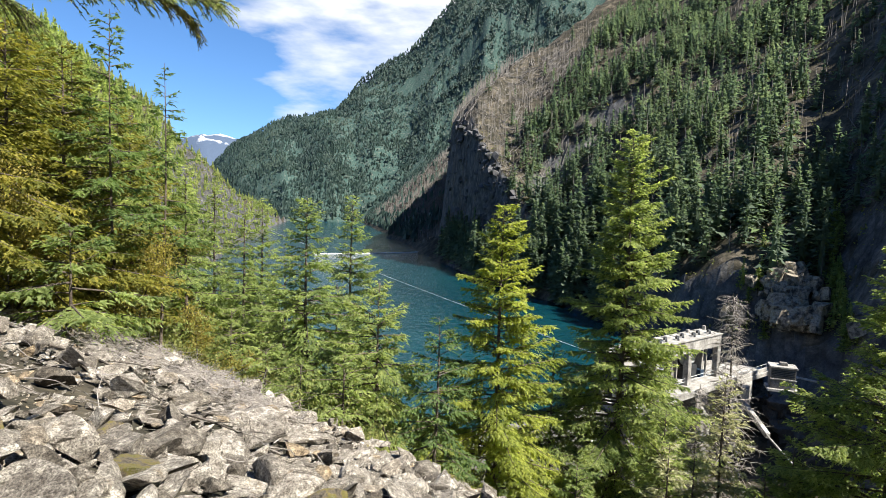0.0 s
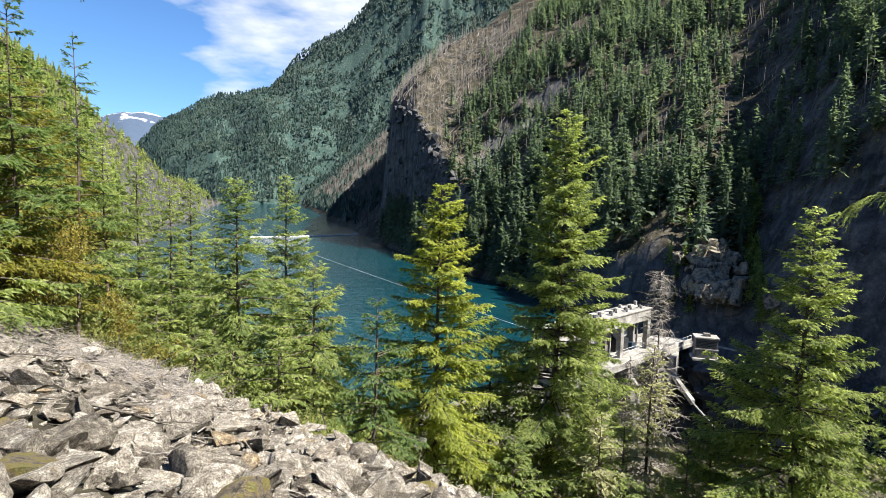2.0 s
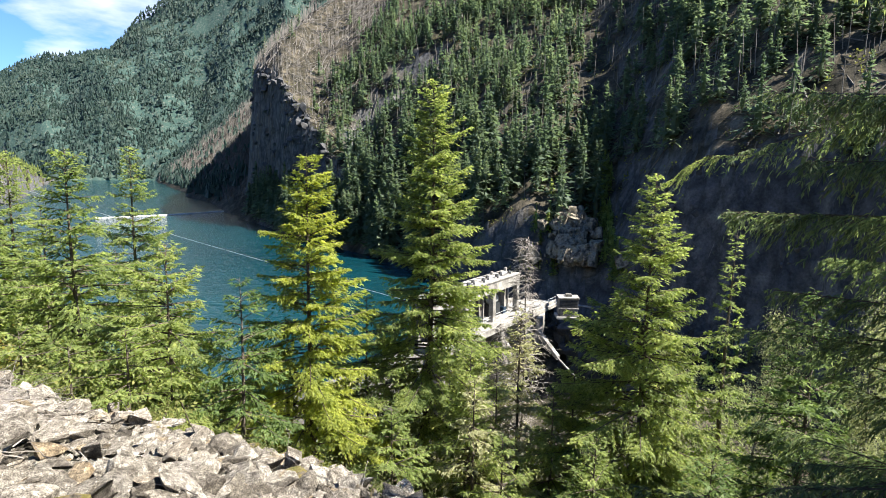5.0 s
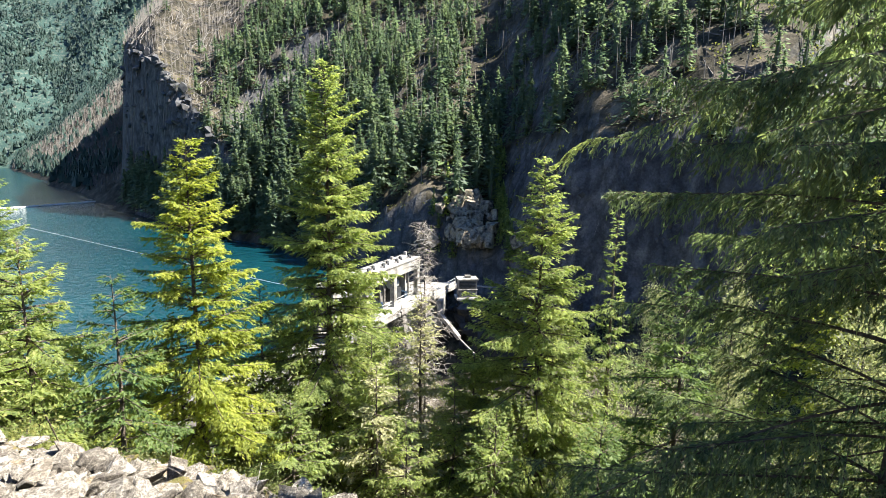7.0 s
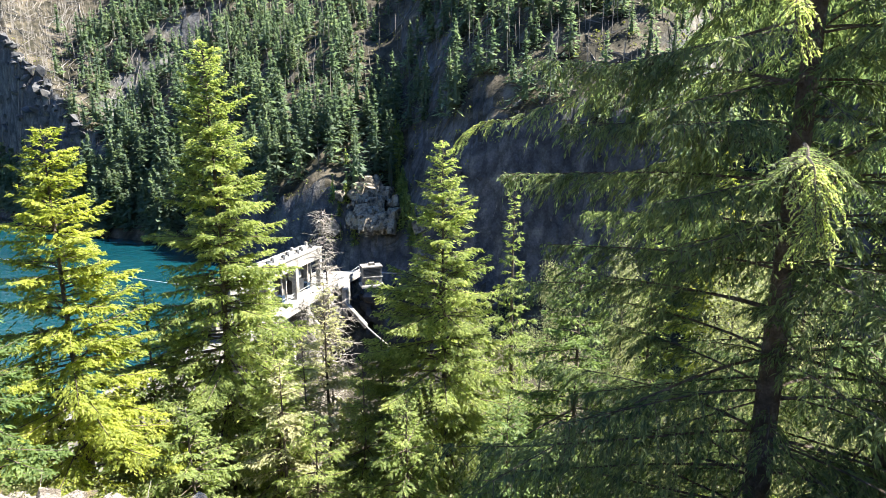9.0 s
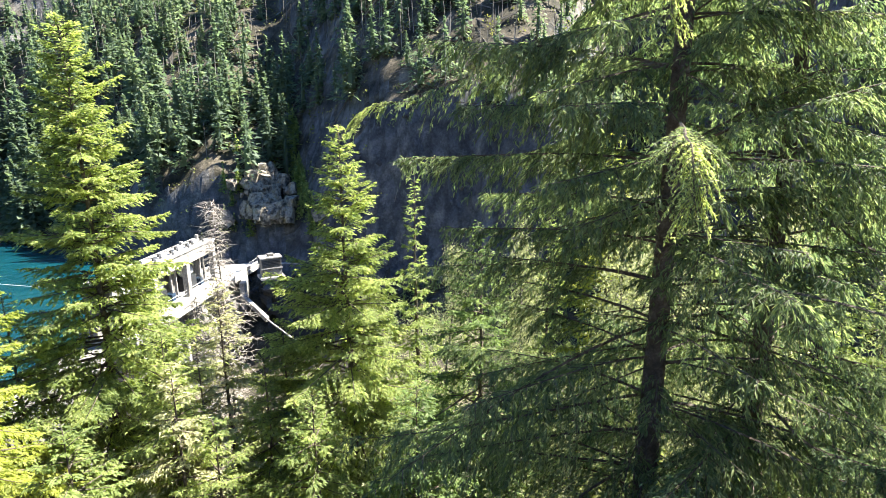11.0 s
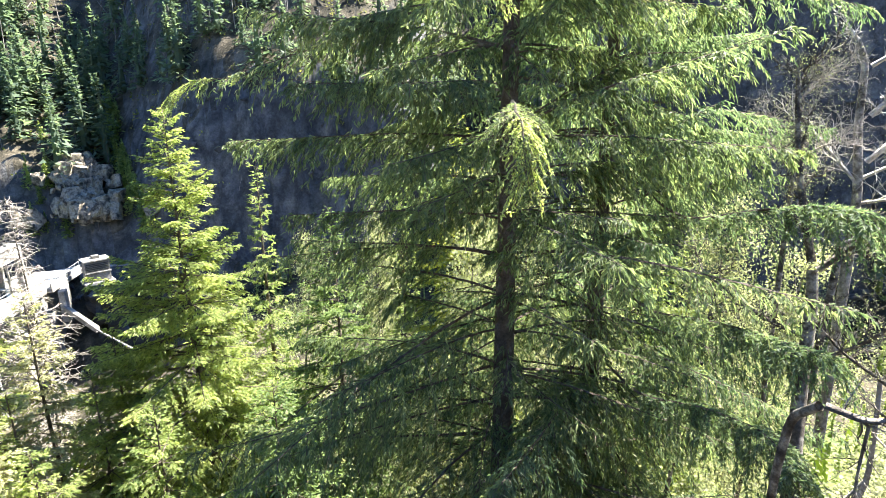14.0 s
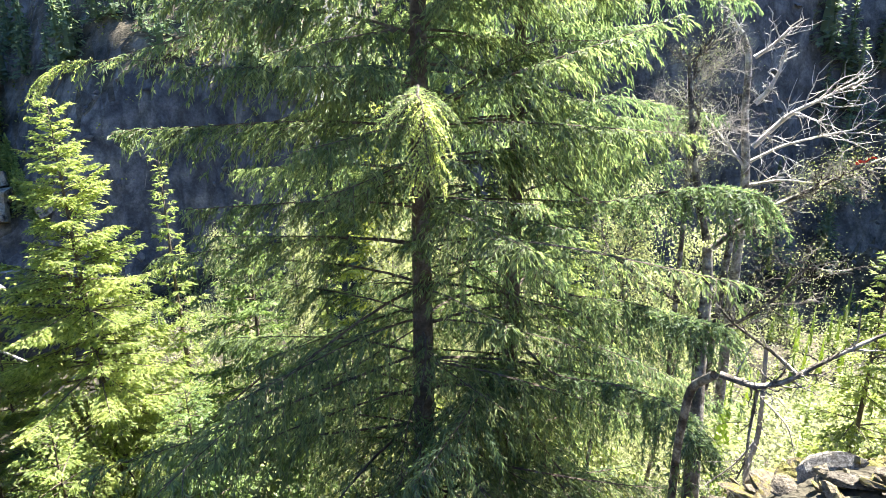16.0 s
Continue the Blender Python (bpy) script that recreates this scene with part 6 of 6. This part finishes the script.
def wing_pipe():
    p = empty("wing_wall", pose(0, 0, 0), "pale sloping wing wall and pipe below the dam crest", "wall")
    bm = slab_bm(((0, 0), (9.2, 0), (9.2, 1.3), (0, 1.3)), 0.0, 1.2, 0.1)
    for q in bm.verts:
        q.co = Vector((70.0, 124.0, -42.6)) + Vector((q.co.x * 0.05 + q.co.y * 0.8, -q.co.x * 0.98, q.co.z - q.co.x * 0.42))
    part("sloping_wall", bm, MAT["concrete"], p, "sloping pale concrete wing wall")
    part("pipe", rod_bm((70.8, 115.8, -45.6), (64.2, 91.4, -44.6), 0.22), MAT["concrete"], p, "thin pale pipe")


def hut():
    h = empty("control_hut", Matrix.Translation((76.6, 120.7, -36.9)) @ pose(0, 0, 0, 0, 0, -22), "small grey flat-roofed hut at the dam's far end", "hut")
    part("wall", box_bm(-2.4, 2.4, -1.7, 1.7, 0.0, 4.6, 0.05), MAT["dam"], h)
    part("roof", box_bm(-2.7, 2.7, -2.0, 2.0, 4.605, 4.95, 0.05), MAT["concrete"], h, "pale flat roof")
    part("roof_vent", box_bm(-0.6, 0.9, -0.6, 0.8, 4.955, 5.6, 0.06), MAT["dam"], h)
    for k in range(5):
        part("louvre", box_bm(-2.2, 2.2, -1.78, -1.68, 2.5 + 0.36 * k, 2.68 + 0.36 * k, 0.01), MAT["darkmetal"], h, "dark louvre slat")
    part("ledge", box_bm(-2.6, 2.6, -1.95, -1.705, 2.0, 2.25, 0.03), MAT["concrete"], h)
    part("terrace", box_bm(-3.0, 3.0, -2.5, 2.5, -0.6, -0.005, 0.08), MAT["concrete"], h, "pale concrete terrace")


gatehouse()
dam()
wing_pipe()
hut()


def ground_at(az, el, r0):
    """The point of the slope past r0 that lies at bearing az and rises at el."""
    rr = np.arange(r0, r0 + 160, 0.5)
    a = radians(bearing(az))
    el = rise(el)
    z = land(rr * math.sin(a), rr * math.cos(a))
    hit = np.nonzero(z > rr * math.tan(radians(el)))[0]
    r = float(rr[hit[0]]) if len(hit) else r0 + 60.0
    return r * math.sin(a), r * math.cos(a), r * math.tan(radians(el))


def block_shape(rng):
    """A jointed block: a ball pressed into a box, with a few corners knocked off and a rough skin."""
    bm = bmesh.new()
    bmesh.ops.create_icosphere(bm, subdivisions=3, radius=1.0)
    v = np.array([q.co[:] for q in bm.verts])
    f = np.array([[q.index for q in fc.verts] for fc in bm.faces])
    bm.free()
    lim = rng.uniform(0.42, 0.62, 3)
    v = np.clip(v, -lim, lim)
    for _ in range(8):
        nrm, d = unit(rng.normal(0, 1, 3)), rng.uniform(0.36, 0.56)
        h = v @ nrm
        over = h > d
        v[over] -= np.outer(h[over] - d, nrm)
    lump = np.array([noise.fractal(Vector(q) * 3.1 + Vector((float(lim[0] * 90), 0, 0)), 0.8, 2.1, 3) for q in v])
    return v + unit(v) * (0.03 * lump)[:, None], f


def crag():
    rng = np.random.default_rng(91)
    c = empty("rock_crag", pose(0, 0, 0), "pale fractured rock crag above the dam", "rock")
    for k in range(120):
        t = rng.random()
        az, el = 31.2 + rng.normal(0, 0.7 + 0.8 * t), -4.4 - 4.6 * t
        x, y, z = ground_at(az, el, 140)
        s = rng.uniform(2.4, 4.6) if k < 80 else rng.uniform(1.0, 2.2)
        v, f = block_shape(rng)
        turn = np.array(Euler((rng.normal(0, 0.13), rng.normal(0.15, 0.22), 0.5 + rng.normal(0, 0.45))).to_matrix())
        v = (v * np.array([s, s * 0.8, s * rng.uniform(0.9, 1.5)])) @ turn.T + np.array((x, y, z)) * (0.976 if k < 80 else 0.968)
        part_np("rock_block", v, f, MAT["crag"], c)


def abutment_rocks():
    rng = np.random.default_rng(95)
    c = empty("rock_outcrop", GATE, "dark jointed rock carrying the hut and the crest's end", "rock")
    for k in range(34):
        x, y, z = rng.uniform(13, 20), rng.uniform(-13, -5), -4.4 - 16 * rng.random() ** 1.2
        s = rng.uniform(2.5, 5.0)
        v, f = block_shape(rng)
        turn = np.array(Euler((rng.normal(0, 0.2), rng.normal(0, 0.2), rng.uniform(0, 3))).to_matrix())
        part_np("rock_block", (v * np.array([s, s * 0.8, s * rng.uniform(0.7, 1.1)])) @ turn.T + np.array((x, y, z - 0.3 * s)), f, MAT["cliff"], c)


abutment_rocks()

crag()


def crag_firs():
    rng = np.random.default_rng(92)
    p = []
    for k in range(46):
        t = rng.random()
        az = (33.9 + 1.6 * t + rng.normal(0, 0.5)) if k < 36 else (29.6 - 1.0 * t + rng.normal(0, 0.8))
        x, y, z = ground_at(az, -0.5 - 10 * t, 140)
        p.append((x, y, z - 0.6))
    h = rng.uniform(5, 9, len(p))
    spray_forest("crag_firs", np.array(p), h, h * rng.uniform(0.24, 0.32, len(p)), MAT["needles_sun"], "light green young firs beside the rock crag", 200, 93)


crag_firs()


# ---- cable over the lake, and the float boom ----
def cable_line():
    t = np.linspace(0, 1, 40)
    a, b = np.array((-133.5, 301.8, 1.7)), np.array((48.5, 120.4, -35.2))
    p = a + (b - a) * t[:, None]
    p[:, 2] -= 6.5 * t * (1 - t)
    v, f = tubes([np.column_stack([p, np.full(40, 0.075)])], 6)
    tagged(new("cable", mesh_np("cable", v, f, MAT["cable"], True)), "pale steel cable strung across the lake", "cable")


def float_boom():
    b = empty("float_boom", pose(0, 0, WATER), "pale floating debris boom across the lake", "boom")
    a0, a1 = np.array((-110.9, 477.8)), np.array((-22.7, 535.1))
    for k in range(26):
        p = a0 + (a1 - a0) * (k + 0.5) / 26
        p = p + np.array((0.2, -0.5)) * 9 * math.sin(math.pi * (k + 0.5) / 26)
        d = a1 - a0
        bm = bmesh.new()
        bmesh.ops.create_cone(bm, cap_ends=True, segments=10, radius1=0.75, radius2=0.75, depth=3.7, matrix=Matrix.Translation((p[0], p[1], 0.35)) @ Matrix.Rotation(math.atan2(d[1], d[0]), 4, "Z") @ Matrix.Rotation(math.pi / 2, 4, "Y"))
        part("float", bm, MAT["boom"], b)


cable_line()
float_boom()


# ---- tape on a bare limb ----
def limb_tape():
    bm = bmesh.new()
    pts = [Vector((10.13 - 0.012 * k, -2.45 - 0.042 * k, -1.29 + 0.022 * k + 0.02 * math.sin(2.2 * k))) for k in range(6)]
    rows = [(bm.verts.new(p + Vector((0, 0, 0.03 - 0.004 * k))), bm.verts.new(p - Vector((0, 0.01, 0.03 - 0.004 * k)))) for k, p in enumerate(pts)]
    for a, b in zip(rows, rows[1:]):
        bm.faces.new((a[0], a[1], b[1], b[0]))
    bmesh.ops.solidify(bm, geom=bm.faces[:], thickness=0.006)
    me = bpy.data.meshes.new("tape")
    bm.to_mesh(me)
    bm.free()
    me.materials.append(MAT["ribbon"])
    tagged(new("marking_tape", me), "strip of red marking tape caught on a bare limb", "tape")


limb_tape()
